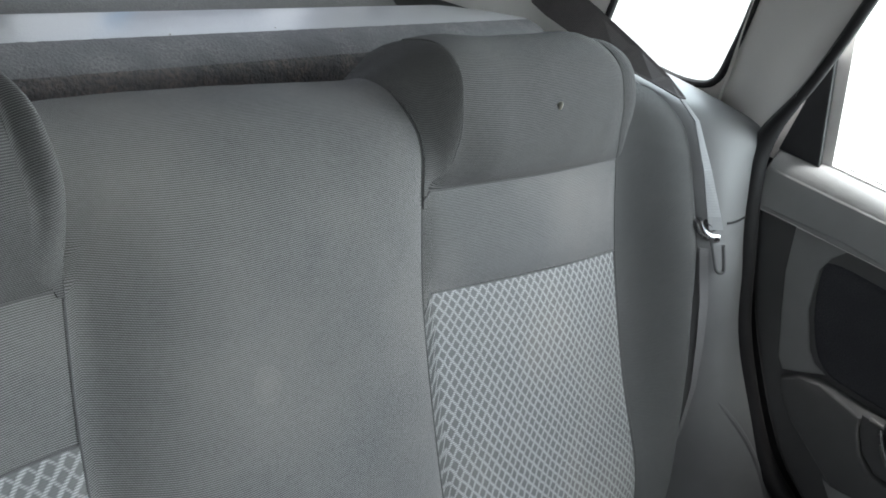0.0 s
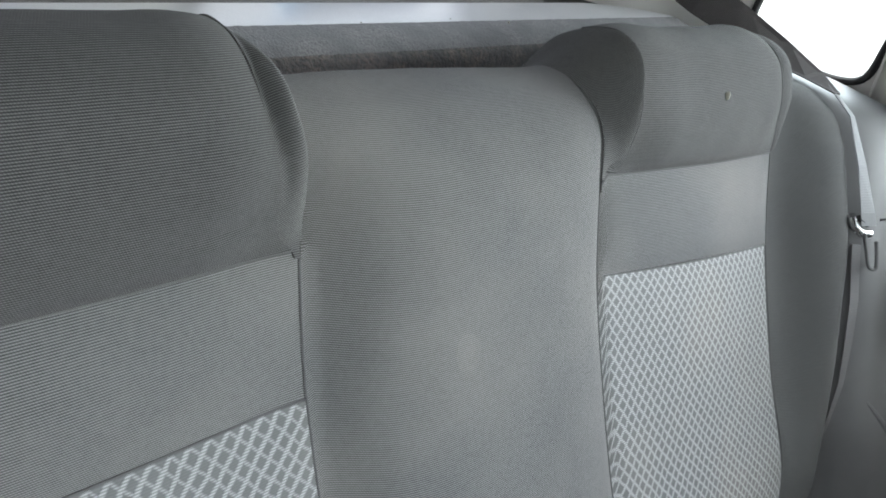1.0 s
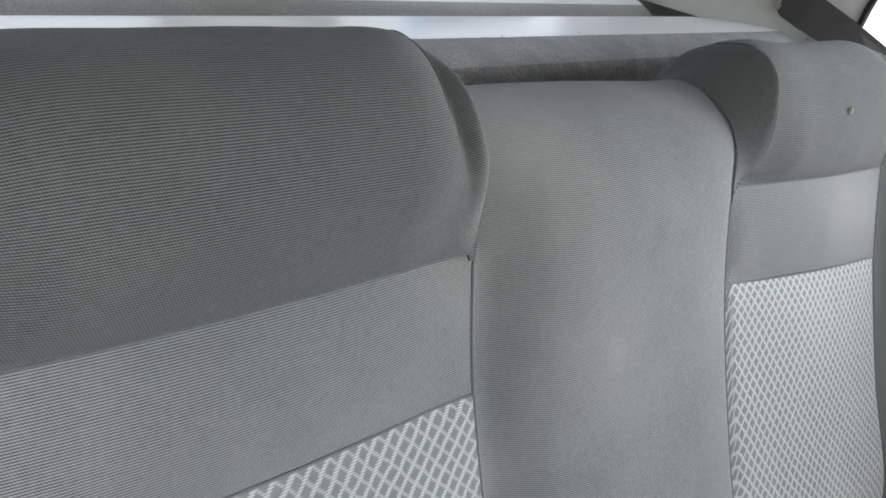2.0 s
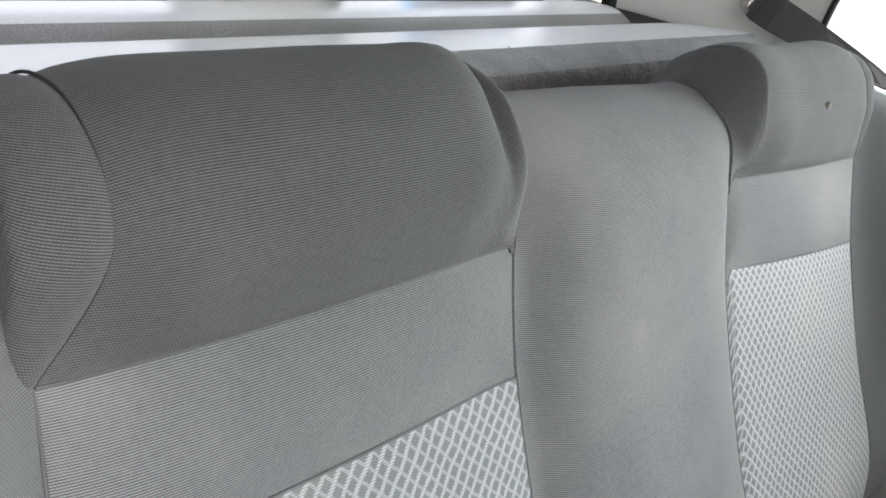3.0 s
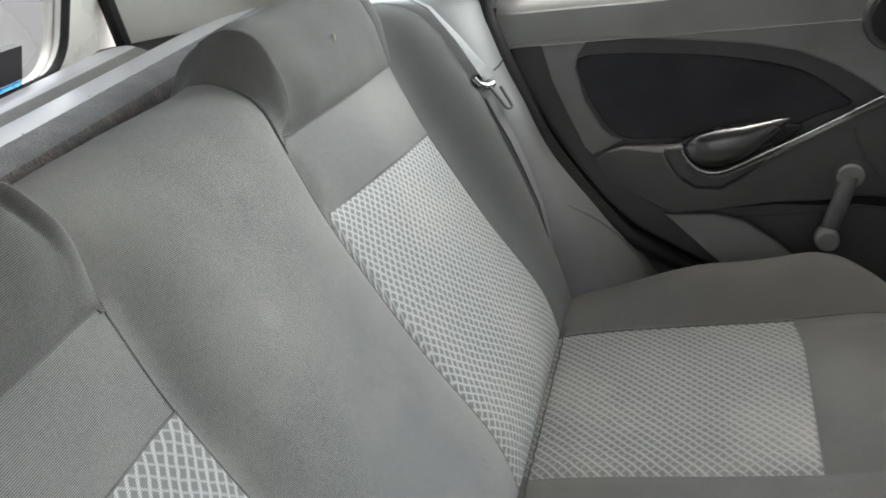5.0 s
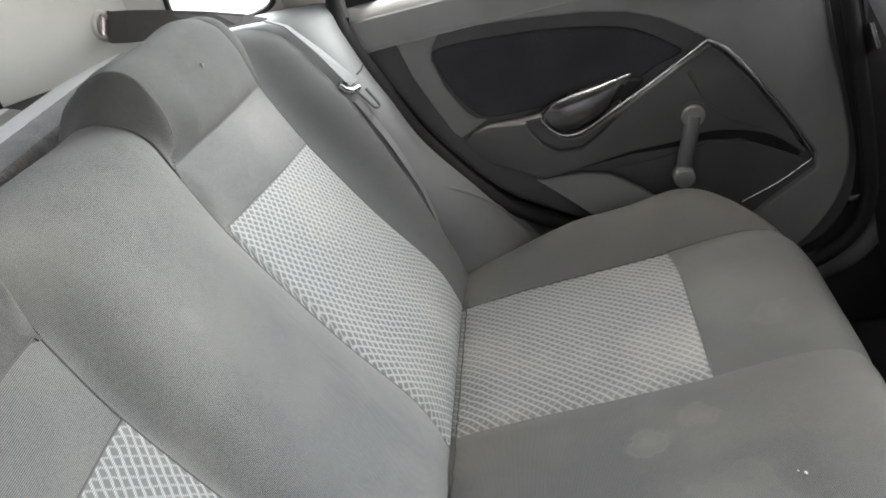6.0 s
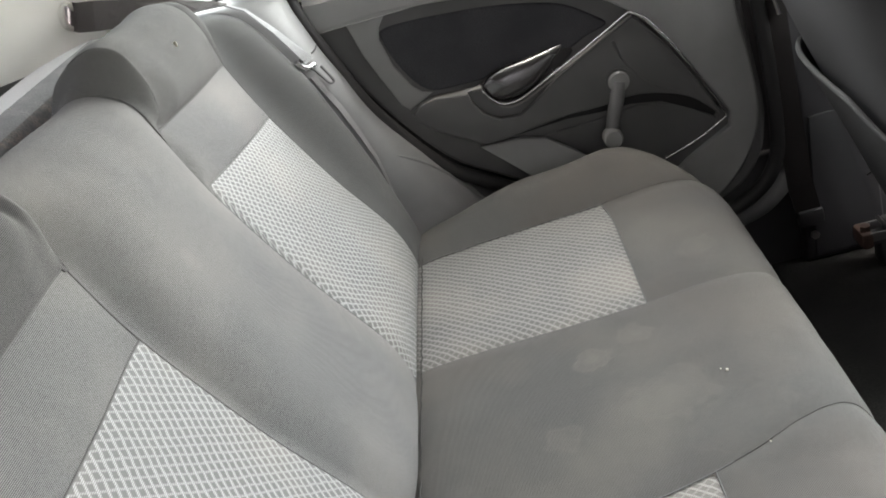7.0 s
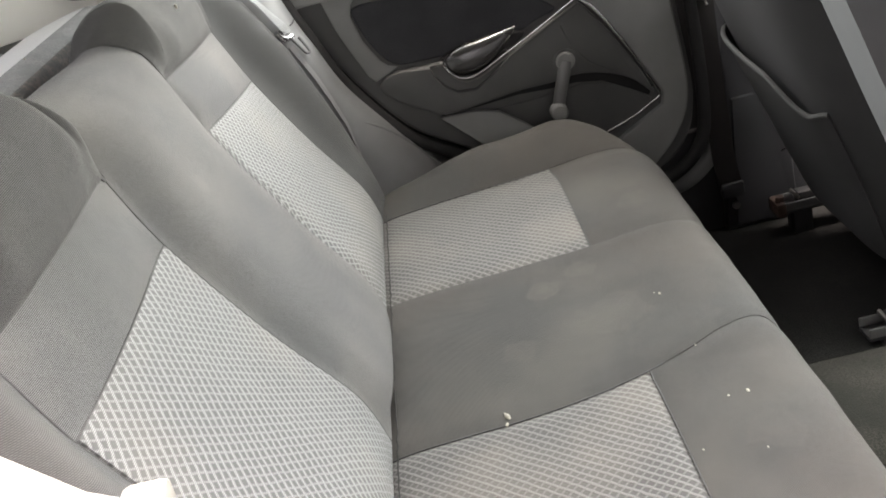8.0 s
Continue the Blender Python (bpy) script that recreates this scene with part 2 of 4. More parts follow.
def curve_points(keys, per=6, closed=False):
    if closed:
        k = [keys[-1], *keys, keys[0], keys[1]]
        return [lerp_list(k, 1 + i / per) for i in range(len(keys) * per)]
    return [lerp_list(keys, i / per) for i in range((len(keys) - 1) * per + 1)]


def smooth01(x):
    x = min(max(x, 0.0), 1.0)
    return x * x * (3 - 2 * x)


def link(name, mesh, mat, parent=None, label=""):
    ob = new(name, mesh)
    if mat:
        mesh.materials.append(mat)
    if parent is not None:
        ob.parent = parent
        if parent.type == "EMPTY":
            ob.matrix_parent_inverse = Matrix.Translation(-parent.location)
    if label:
        ob["label"] = label
    return ob


def part(name, bm, mat, parent=None, label="", smooth=True, flat=False):
    mesh = bpy.data.meshes.new(name)
    bmesh.ops.recalc_face_normals(bm, faces=bm.faces)
    bm.to_mesh(mesh)
    bm.free()
    if smooth:
        mesh.shade_smooth()
        mesh.set_sharp_from_angle(angle=radians(38))
    if flat:  # the broad faces of a plate
        for p in mesh.polygons:
            if len(p.vertices) > 6:
                p.use_smooth = False
    return link(name, mesh, mat, parent, label)


def sheet(name, f, nu, nv, mat, parent=None, label="", skirt=0.012, dent=0.004, reach=0.012, edges=(1, 1, 1, 1), flip=False, own=False, ease=None, rough=0.0):
    """A padded panel over f(u, v), u and v in 0..1: its sewn edges (u0, u1, v0, v1) sink in, and it has depth to its back.
    ease: the stretch of v over which the side seams fade out; rough: height of a lumpy pile."""
    P = np.array([[f(i / nu, j / nv) for i in range(nu + 1)] for j in range(nv + 1)], float)
    du, dv = np.gradient(P, axis=1), np.gradient(P, axis=0)
    N = np.cross(du, dv)
    N /= np.linalg.norm(N, axis=2, keepdims=True) + 1e-9
    if flip:
        N = -N
    lu = np.concatenate([np.zeros((nv + 1, 1)), np.cumsum(np.linalg.norm(np.diff(P, axis=1), axis=2), axis=1)], 1)
    lv = np.concatenate([np.zeros((1, nu + 1)), np.cumsum(np.linalg.norm(np.diff(P, axis=0), axis=2), axis=0)], 0)
    sink = np.zeros((nv + 1, nu + 1))
    keep = np.ones((nv + 1, 1))
    if ease:
        keep = np.array([[1 - smooth01((j / nv - ease[0]) / (ease[1] - ease[0]))] for j in range(nv + 1)])
    for on, d, k in zip(edges, (lu, lu[:, -1:] - lu, lv, lv[-1:] - lv), (keep, keep, 1.0, 1.0)):
        if on:
            sink = np.maximum(sink, on * k * np.exp(-(d / reach) ** 1.4))
    # padding is never quite even: soft swells a few centimetres long
    swell = np.zeros((nv + 1, nu + 1))
    if dent > 0:
        swell = np.array([[noise.noise(Vector(p) * 14.0) * 0.0014 + noise.noise(Vector(p) * 45.0) * 0.0004 for p in row] for row in P]) * (1 - sink)
    if rough:
        swell = np.array([[noise.noise(Vector(p) * 160.0) * rough + noise.noise(Vector(p) * 420.0) * rough * 0.6 for p in row] for row in P])
    Q = P + N * (swell - dent * sink)[..., None]
    verts = [tuple(p) for p in Q.reshape(-1, 3)]
    w = nu + 1
    faces = [(j * w + i, j * w + i + 1, (j + 1) * w + i + 1, (j + 1) * w + i) for j in range(nv) for i in range(nu)]
    ring = [i for i in range(w)] + [j * w + nu for j in range(1, nv + 1)] + [nv * w + i for i in range(nu - 1, -1, -1)] + [j * w for j in range(nv - 1, 0, -1)]
    base = len(verts)
    B = (Q - N * skirt).reshape(-1, 3)
    verts += [tuple(B[k]) for k in ring]
    m = len(ring)
    faces += [(ring[k], base + k, base + (k + 1) % m, ring[(k + 1) % m]) for k in range(m)]
    if flip:
        faces = [t[::-1] for t in faces]
    mesh = bpy.data.meshes.new(name)
    mesh.from_pydata(verts, [], faces)
    # cloth runs in metres: across by x or y, along by the length of the profile
    U = P[..., 0]
    uvs = np.stack([lu if own else U, lv if own else lv[:, nu // 2][:, None] + 0 * lv], -1).reshape(-1, 2)
    full = np.concatenate([uvs, uvs[ring]])
    layer = mesh.uv_layers.new(name="UVMap")
    idx = np.array([l.vertex_index for l in mesh.loops])
    layer.data.foreach_set("uv", full[idx].ravel())
    mesh.shade_smooth()
    mesh.set_sharp_from_angle(angle=radians(60))
    return link(name, mesh, mat, parent, label)


def tube(name, pts, r, mat, parent=None, label="", sides=8, closed=False, squash=1.0):
    """A rod or bead along points."""
    pts = [Vector(p) for p in pts]
    n = len(pts)
    bm = bmesh.new()
    rings = []
    side = None
    for i, p in enumerate(pts):
        a, b = (pts[(i - 1) % n], pts[(i + 1) % n]) if closed else (pts[max(i - 1, 0)], pts[min(i + 1, n - 1)])
        t = (b - a).normalized()
        if side is None:
            side = t.orthogonal().normalized()
        side = (side - t * side.dot(t)).normalized()
        up = t.cross(side)
        rr = r(i / (n - 1)) if callable(r) else r
        rings.append([bm.verts.new(p + (side * math.cos(k) * squash + up * math.sin(k)) * rr) for k in np.arange(sides) * 2 * math.pi / sides])
    for i in range(n if closed else n - 1):
        A, B = rings[i], rings[(i + 1) % n]
        for k in range(sides):
            bm.faces.new((A[k], A[(k + 1) % sides], B[(k + 1) % sides], B[k]))
    if not closed:
        bm.faces.new(rings[0][::-1])
        bm.faces.new(rings[-1])
    return part(name, bm, mat, parent, label)


def strap(name, pts, width, thick, mat, parent=None, label=""):
    """A flat belt: rows of (point, way across, share of the width)."""
    share = [row[2] if len(row) > 2 else 1.0 for row in pts]
    rows = [(Vector(row[0]), Vector(row[1]).normalized()) for row in pts]
    verts, uvs, faces = [], [], []
    run = 0.0
    for i, (p, w) in enumerate(rows):
        if i:
            run += (p - rows[i - 1][0]).length
        t = (rows[min(i + 1, len(rows) - 1)][0] - rows[max(i - 1, 0)][0]).normalized()
        nrm = t.cross(w).normalized()
        for a, b in ((-1, 1), (1, 1), (1, -1), (-1, -1)):
            verts.append(p + w * (a * width * share[i] / 2) + nrm * (b * thick / 2))
            uvs.append((a * width / 2, run))
    for i in range(len(rows) - 1):
        for k in range(4):
            faces.append((4 * i + k, 4 * i + (k + 1) % 4, 4 * i + 4 + (k + 1) % 4, 4 * i + 4 + k))
    faces += [(0, 1, 2, 3), tuple(4 * (len(rows) - 1) + k for k in (3, 2, 1, 0))]
    mesh = bpy.data.meshes.new(name)
    mesh.from_pydata([tuple(v) for v in verts], [], faces)
    layer = mesh.uv_layers.new(name="UVMap")
    idx = np.array([l.vertex_index for l in mesh.loops])
    layer.data.foreach_set("uv", np.array(uvs)[idx].ravel())
    return link(name, mesh, mat, parent, label)


def slab(name, outline, at, depth, axis, mat, parent=None, label="", bevel=0.004, steps=3, shape=None):
    """A plate cut to an outline in the plane across an axis, from at to at + depth, its edges rounded; shape moves the points after."""
    order = {"x": lambda p, c: (c, p[0], p[1]), "y": lambda p, c: (p[0], c, p[1]), "z": lambda p, c: (p[0], p[1], c)}[axis]
    bm = bmesh.new()
    low = [bm.verts.new(order(p, at)) for p in outline]
    top = [bm.verts.new(order(p, at + depth)) for p in outline]
    n = len(outline)
    bm.faces.new(low)
    bm.faces.new(top[::-1])
    rim = []
    for k in range(n):
        f = bm.faces.new((low[k], top[k], top[(k + 1) % n], low[(k + 1) % n]))
        rim.append(f)
    bmesh.ops.recalc_face_normals(bm, faces=bm.faces)
    if bevel:
        es = [e for e in bm.edges if len(e.link_faces) == 2 and sum(f in rim for f in e.link_faces) == 1]
        bmesh.ops.bevel(bm, geom=es, offset=bevel, segments=steps, affect="EDGES", profile=0.5, clamp_overlap=True)
    if shape:
        for v in bm.verts:
            v.co = Vector(shape(*v.co))
    return part(name, bm, mat, parent, label, flat=shape is None)


def block(name, lo, hi, mat, parent=None, label="", bevel=0.003, steps=2):
    bm = bmesh.new()
    bmesh.ops.create_cube(bm, size=1)
    for v in bm.verts:
        v.co = Vector([l + (h - l) * (c + 0.5) for l, h, c in zip(lo, hi, v.co)])
    if bevel:
        bmesh.ops.bevel(bm, geom=bm.edges[:], offset=bevel, segments=steps, affect="EDGES", profile=0.5)
    return part(name, bm, mat, parent, label)


def ring_wall(name, outer, holes, at, depth, axis, mat, parent=None, label="", shape=None):
    """A wall with openings through it."""
    order = {"x": lambda p, c: (c, p[0], p[1]), "y": lambda p, c: (p[0], c, p[1]), "z": lambda p, c: (p[0], p[1], c)}[axis]
    bm = bmesh.new()
    edges = []
    loops = []
    for loop in (outer, *holes):
        vs = [bm.verts.new(order(p, at)) for p in loop]
        loops.append(vs)
        edges += [bm.edges.new((vs[k], vs[(k + 1) % len(vs)])) for k in range(len(vs))]
    bmesh.ops.triangle_fill(bm, use_beauty=True, use_dissolve=False, edges=edges)
    faces = bm.faces[:]
    got = bmesh.ops.extrude_face_region(bm, geom=faces)
    off = Vector(order((0, 0), depth))
    bmesh.ops.translate(bm, verts=[g for g in got["geom"] if isinstance(g, bmesh.types.BMVert)], vec=off)
    bmesh.ops.recalc_face_normals(bm, faces=bm.faces)
    if shape:
        for v in bm.verts:
            v.co = Vector(shape(*v.co))
    return part(name, bm, mat, parent, label)


def empty(name, at, label, category, group="", kind=""):
    ob = new(name)
    ob.empty_display_size = 0.05
    ob.location = at
    tagged(ob, label, category, group, kind)
    return ob


# ---- rear bench: backrest ----
CENTRE = [(0, 0.366), (0.022, 0.44), (0.085, 0.545), (0.154, 0.68), (0.188, 0.768), (0.204, 0.81), (0.224, 0.833), (0.255, 0.844), (0.29, 0.84), (0.318, 0.82), (0.33, 0.79), (0.335, 0.74)]
ROLL_TOP = [(0.1885, 0.7678), (0.1875, 0.79), (0.189, 0.828), (0.205, 0.866), (0.232, 0.881), (0.266, 0.876), (0.298, 0.850), (0.322, 0.79)]
ROLL_OPEN = [(0.1885, 0.7678), (0.1875, 0.79), (0.190, 0.834), (0.212, 0.868), (0.248, 0.888), (0.288, 0.88), (0.318, 0.84), (0.33, 0.76)]  # the open-door side is fuller
WING = [(-0.006, 0.37), (0.012, 0.445), (0.055, 0.548), (0.108, 0.68), (0.143, 0.765), (0.157, 0.79), (0.172, 0.808), (0.195, 0.82), (0.225, 0.823), (0.255, 0.812), (0.275, 0.78), (0.28, 0.74)]
SHOULDER = CENTRE[:5] + [(0.197, 0.79), (0.21, 0.81), (0.228, 0.822), (0.252, 0.825), (0.275, 0.812), (0.285, 0.78), (0.29, 0.74)]
WING_SHUT = [(-0.008, 0.37), (0.014, 0.447), (0.044, 0.55), (0.090, 0.68), (0.132, 0.765), (0.147, 0.787), (0.164, 0.805), (0.188, 0.817), (0.22, 0.822), (0.252, 0.812), (0.275, 0.78), (0.28, 0.74)]
WING = [(a + 0.03 * math.sin(math.pi * min(k, 6) / 7), b) for k, (a, b) in enumerate(WING)]  # the open-door side is worn flatter
SEAM_IN, SEAM_OUT = 0.157, 0.505


def roll_weight(x, s):
    """How far the surface has risen from the centre panel to a head roll: a tight seam in front, a soft hollow on top."""
    ax = abs(x)
    start, wide, power, foot, reach = (0.1565, 0.0235, 1.25, 0.154, 0.026) if x > 0 else (0.1512, 0.040, 5.0, 0.140, 0.042)
    front = 1 - (1 - min(max((ax - start) / wide, 0), 1)) ** power
    top = smooth01((ax - foot) / reach)
    k = smooth01((s - 6.8) / 1.6)
    return front + (top - front) * k


def back_point(x, s):
    ax, s0 = abs(x), s
    # the covers sit a little askew: seams drop outwards on one side, the other side is pressed back
    mid = smooth01((s - 1.2) / 1.6) * (1 - smooth01((s - 4.2) / 2.2))
    if x > SEAM_IN:
        s += mid * (0.16 - 0.29 * min((x - SEAM_IN) / 0.348, 1.1))
    slack = 0.017 * smooth01((-x - 0.05) / 0.15) * smooth01((s - 0.8) / 2.4) * (1 - smooth01((s - 4.5) / 3))
    w_roll = roll_weight(x, s0) if s0 > 4 else 1.0 if ax > SEAM_IN else 0.0
    c = lerp_list(CENTRE, s)
    r = c
    crown = smooth01((s0 - 4.6) / 2.2)
    if s0 > 4:  # the roll grows out of the band's upper seam
        edge = 4 + (0.16 - 0.29 * min((x - SEAM_IN) / 0.348, 1.1) if x > SEAM_IN else 0)
        left = 1 - smooth01((s0 - 4) / 2)
        drop = [left * (p - q) for p, q in zip(lerp_list(CENTRE, edge), lerp_list(CENTRE, 4))]
        r = [p + d for p, d in zip(lerp_list(ROLL_TOP if x > 0 else ROLL_OPEN, s0 - 4), drop)]
        if x > 0:
            r[1] += crown * (0.005 - 0.008 * smooth01((x - 0.18) / 0.12))
        else:
            r[1] += crown * 0.0035
            # the roll's end on this side is drawn back to its seam, the more the higher
            end = max(1 - max(ax - 0.175, 0) / 0.06, 0) ** 1.6 * (1 - 0.4 * smooth01((0.178 - ax) / 0.014))
            r[0] += 0.034 * end * smooth01((s0 - 4.9) / 2.3) * (1 - smooth01((s0 - 8) / 2))
            r[1] -= 0.014 * end * crown
        # the roll swells out over its lower seam
        r[0] -= 0.009 * math.sin(math.pi * min((s0 - 4) / 2.4, 1)) * smooth01((ax - 0.18) / 0.06) * (1 - smooth01((ax - 0.43) / 0.06))
        c = (c[0], c[1] - 0.007 * smooth01((x + 0.06) / 0.2) * crown)
    y, z = ((1 - w_roll) * a + w_roll * b for a, b in zip(c, r))
    # the outer end of a head roll is rounded off
    ends = max(1 - (0.515 - ax) / 0.10, 0) ** 2 * (0.9 if x > 0 else 0.6)
    z -= 0.028 * ends * smooth01((s - 5) / 2.5) * w_roll
    if x > 0:
        z -= 0.012 * max(1 - abs(ax - 0.157) / 0.07, 0) ** 1.5 * smooth01((s0 - 7.6) / 1.5)
    fade = smooth01(s / 0.6) * (1 - smooth01((s - 4.0) / 2.0))
    if ax < SEAM_IN:
        y -= 0.018 * (1 - (ax / SEAM_IN) ** 3.2) * fade - 0.007 * smooth01((-x - 0.10) / 0.05) * fade
    elif ax < SEAM_OUT:
        across = math.sin(math.pi * (ax - SEAM_IN) / (SEAM_OUT - SEAM_IN))
        y -= 0.006 * across * fade
        if 3 < s0 < 4:
            y -= 0.007 * math.sin(math.pi * (s0 - 3) ** 0.75) * across ** 0.55
    # a short crease where the open-door side's roll folds over
    y += 0.0022 * math.exp(-((s0 - 5.2) / 0.16) ** 2 - ((x + 0.225) / 0.03) ** 2)
    return x, y + slack, z


def cap_point(sgn, u, s):
    """Outer end of a head roll: rounds over, then closes flat."""
    x0, y0, z0 = back_point(sgn * outer_edge(s), s)
    t = min(u / 0.55, 1.0)
    x = outer_edge(s) + (0.516 - outer_edge(s)) * math.sin(t * math.pi / 2)
    k = 1 - 0.16 * (1 - math.cos(t * math.pi / 2)) - 0.8 * max(u - 0.55, 0) / 0.45
    return sgn * x, 0.262 + (y0 - 0.262) * k, 0.80 + (z0 - 0.80) * k


def bolster_point(x, s):
    ax = abs(x)
    w = smooth01((ax - 0.505) / 0.07)
    a, b = lerp_list(SHOULDER, s), lerp_list(WING if x < 0 else WING_SHUT, s)
    y, z = (p + (q - p) * w for p, q in zip(a, b))
    y -= 0.008 * math.sin(math.pi * min((ax - 0.505) / 0.08, 1)) * smooth01(s)
    if ax > 0.572:
        y += 0.05 * ((ax - 0.572) / 0.03) ** 2
    if x < 0:
        y += 0.017 * smooth01((s - 0.8) / 2.4) * (1 - w) * (1 - smooth01((s - 4.5) / 3))
    return x, y, z


def gusset_edge(s):
    """Where the end cap of a head roll meets its face, inner side."""
    return SEAM_IN + 0.0235 * smooth01((s - 3.5) / 1.6)


def outer_edge(s):
    return SEAM_OUT - 0.004 - 0.026 * smooth01((s - 4.0) / 2.2)


def back_panel(x0, x1, s0, s1):
    lo = x0 if callable(x0) else (lambda s: x0)
    hi = x1 if callable(x1) else (lambda s: x1)

    def f(u, v):
        s = s0 + (s1 - s0) * v
        a, b = lo(s), hi(s)
        return back_point(a + (b - a) * u, s)
    return f


def seam_open(s):
    """The centre panel's seam on the open-door side gives way to the roll's end."""
    return SEAM_IN - 0.0055 * smooth01((s - 4.0) / 0.5)


backrest = empty("rear_bench", (0, 0.1, 0.36), "grey cloth rear bench backrest with moulded head rolls and lattice inserts", "car seat")
sheet("centre_panel", back_panel(lambda s: -seam_open(s), SEAM_IN, 0, 11), 40, 90, CLOTH_MID, backrest, "plain grey ribbed centre panel", dent=0.0028, reach=0.014, ease=(0.52, 0.64))
for sgn in (-1, 1):
    def span(a, b, s0, s1, sgn=sgn):
        fa = a if callable(a) else (lambda s: a)
        fb = b if callable(b) else (lambda s: b)
        if sgn > 0:
            return back_panel(fa, fb, s0, s1)
        return back_panel(lambda s: -fb(s), lambda s: -fa(s), s0, s1)
    inner, low, root = gusset_edge, 3.94, (lambda s: SEAM_IN) if sgn > 0 else seam_open
    sheet("insert_panel", span(SEAM_IN, SEAM_OUT - 0.008, 0, 3), 40, 40, LATTICE[sgn], backrest, "pale diamond lattice insert panel", dent=0.003, reach=0.009)
    sheet("upper_band", span(SEAM_IN, SEAM_OUT - 0.004, 3, 4), 36, 18, CLOTH_MID, backrest, "grey ribbed band", dent=0.0034, reach=0.018)
    sheet("head_roll", span(inner, outer_edge, 4, 11), 40, 60, CLOTH_DARK, backrest, "dark grey ribbed head roll", dent=0.0032, reach=0.014, edges=((0.35, 0.8, 0.2, 1) if sgn > 0 else (0.8, 0.35, 0.2, 1)))
    sheet("end_cap", lambda u, v, g=sgn: cap_point(g, u if g > 0 else 1 - u, 4.05 + 6.95 * v), 20, 60, CLOTH_DARK, backrest, "dark end cap of the head roll", dent=0.002, reach=0.005, edges=((1, 0, 0, 0) if sgn > 0 else (0, 1, 0, 0)), own=True)
    sheet("end_cap", span(root, inner, low, 11), 20, 60, CLOTH_CAP, backrest, "grey ribbed inner end of the head roll", dent=0.0013, reach=0.006, own=True, ease=(0.3, 0.5), edges=(1, 1, 0, 1))
    sheet("bolster", lambda u, v, g=sgn: bolster_point(g * (SEAM_OUT - 0.009 + 0.104 * (u if g > 0 else 1 - u)), 11 * v), 24, 80, CLOTH_PLAIN, backrest, "plain grey side bolster", dent=0.003, reach=0.008, edges=((1, 0, 1, 1) if sgn > 0 else (0, 1, 1, 1)))

    def line(fn, s0, s1, n=40, sgn=sgn):
        out = []
        for i in range(n + 1):
            s = s0 + (s1 - s0) * i / n
            p = Vector(back_point(sgn * fn(s), s))
            out.append(p + Vector((0, 0.0028, -0.001)))
        return out
    tube("seam", line(root, 0, 6.4), 0.0009, THREAD, backrest, sides=6)
    tube("seam", line(inner, 4.1, 9), 0.0008, THREAD, backrest, sides=6)
    tube("seam", line(outer_edge, 4, 9), 0.0009, THREAD_DARK, backrest, sides=6)
    tube("seam", line(lambda s: SEAM_OUT - 0.003, 0, 4), 0.0009, THREAD, backrest, sides=6)
    for s in (3, 4):
        tube("seam", [Vector(back_point(sgn * (SEAM_IN + (SEAM_OUT - SEAM_IN - 0.004) * i / 30), s)) + Vector((0, 0.003, -0.0015)) for i in range(31)], 0.001, THREAD, backrest, sides=6)
block("back_board", (-0.59, 0.335, 0.3), (0.59, 0.35, 0.79), FOAM, backrest)
slab("foam_core", [(0.03, 0.30), (0.33, 0.30), (0.33, 0.78), (0.25, 0.80), (0.215, 0.77), (0.12, 0.55)], -0.56, 1.12, "x", FOAM, backrest, bevel=0)

# ---- rear bench: cushion ----
PAN = [(0.035, 0.34), (0.0, 0.362), (-0.08, 0.371), (-0.2, 0.377), (-0.312, 0.384), (-0.402, 0.394), (-0.454, 0.39), (-0.480, 0.372), (-0.492, 0.335), (-0.490, 0.28), (-0.478, 0.2)]
INSERT_IN, INSERT_OUT = 0.18, 0.497


def pan_point(x, s):
    y, z = lerp_list(PAN, s)
    ax = abs(x)
    if ax > 0.40:
        pull = 0.13 * ((ax - 0.40) / 0.235) ** 2.6
        if y < 0:
            y *= 1 - pull / 0.488
    fade = smooth01(-y / 0.21) * (1 - 0.6 * smooth01((-y - 0.32) / 0.12))
    rise = 0.045 * smooth01((ax - 0.482) / 0.085)
    z += rise * (0.25 + 0.75 * fade) * (1 - smooth01((s - 5.5) / 3))
    if ax > 0.585:
        z -= 0.15 * ((ax - 0.585) / 0.055) ** 2
    lift = smooth01(s - 0.6) * (1 - smooth01((s - 6) / 1.5))
    if ax < INSERT_IN:
        z += 0.006 * math.cos(math.pi * x / (2 * INSERT_IN)) * lift
    elif ax < INSERT_OUT:
        z += 0.004 * math.sin(math.pi * (ax - INSERT_IN) / (INSERT_OUT - INSERT_IN)) * lift
    return x, y, z


def pan_panel(x0, x1, s0, s1):
    fa = x0 if callable(x0) else (lambda s: x0)
    fb = x1 if callable(x1) else (lambda s: x1)

    def f(u, v):
        s = s0 + (s1 - s0) * v
        return pan_point(fa(s) + (fb(s) - fa(s)) * u, s)
    return f


NEAR_SEAM = [(2.5, 0.186), (3, 0.181), (3.5, 0.173), (4, 0.160), (4.5, 0.146), (5, 0.128), (5.5, 0.117), (6, 0.111), (10, 0.108)]


def near_seam(s):
    """The seam on the open-door side runs inwards towards the front edge."""
    for (a, xa), (b, xb) in zip(NEAR_SEAM, NEAR_SEAM[1:]):
        if s < b:
            return -(xa + (xb - xa) * max(s - a, 0) / (b - a))
    return -NEAR_SEAM[-1][1]


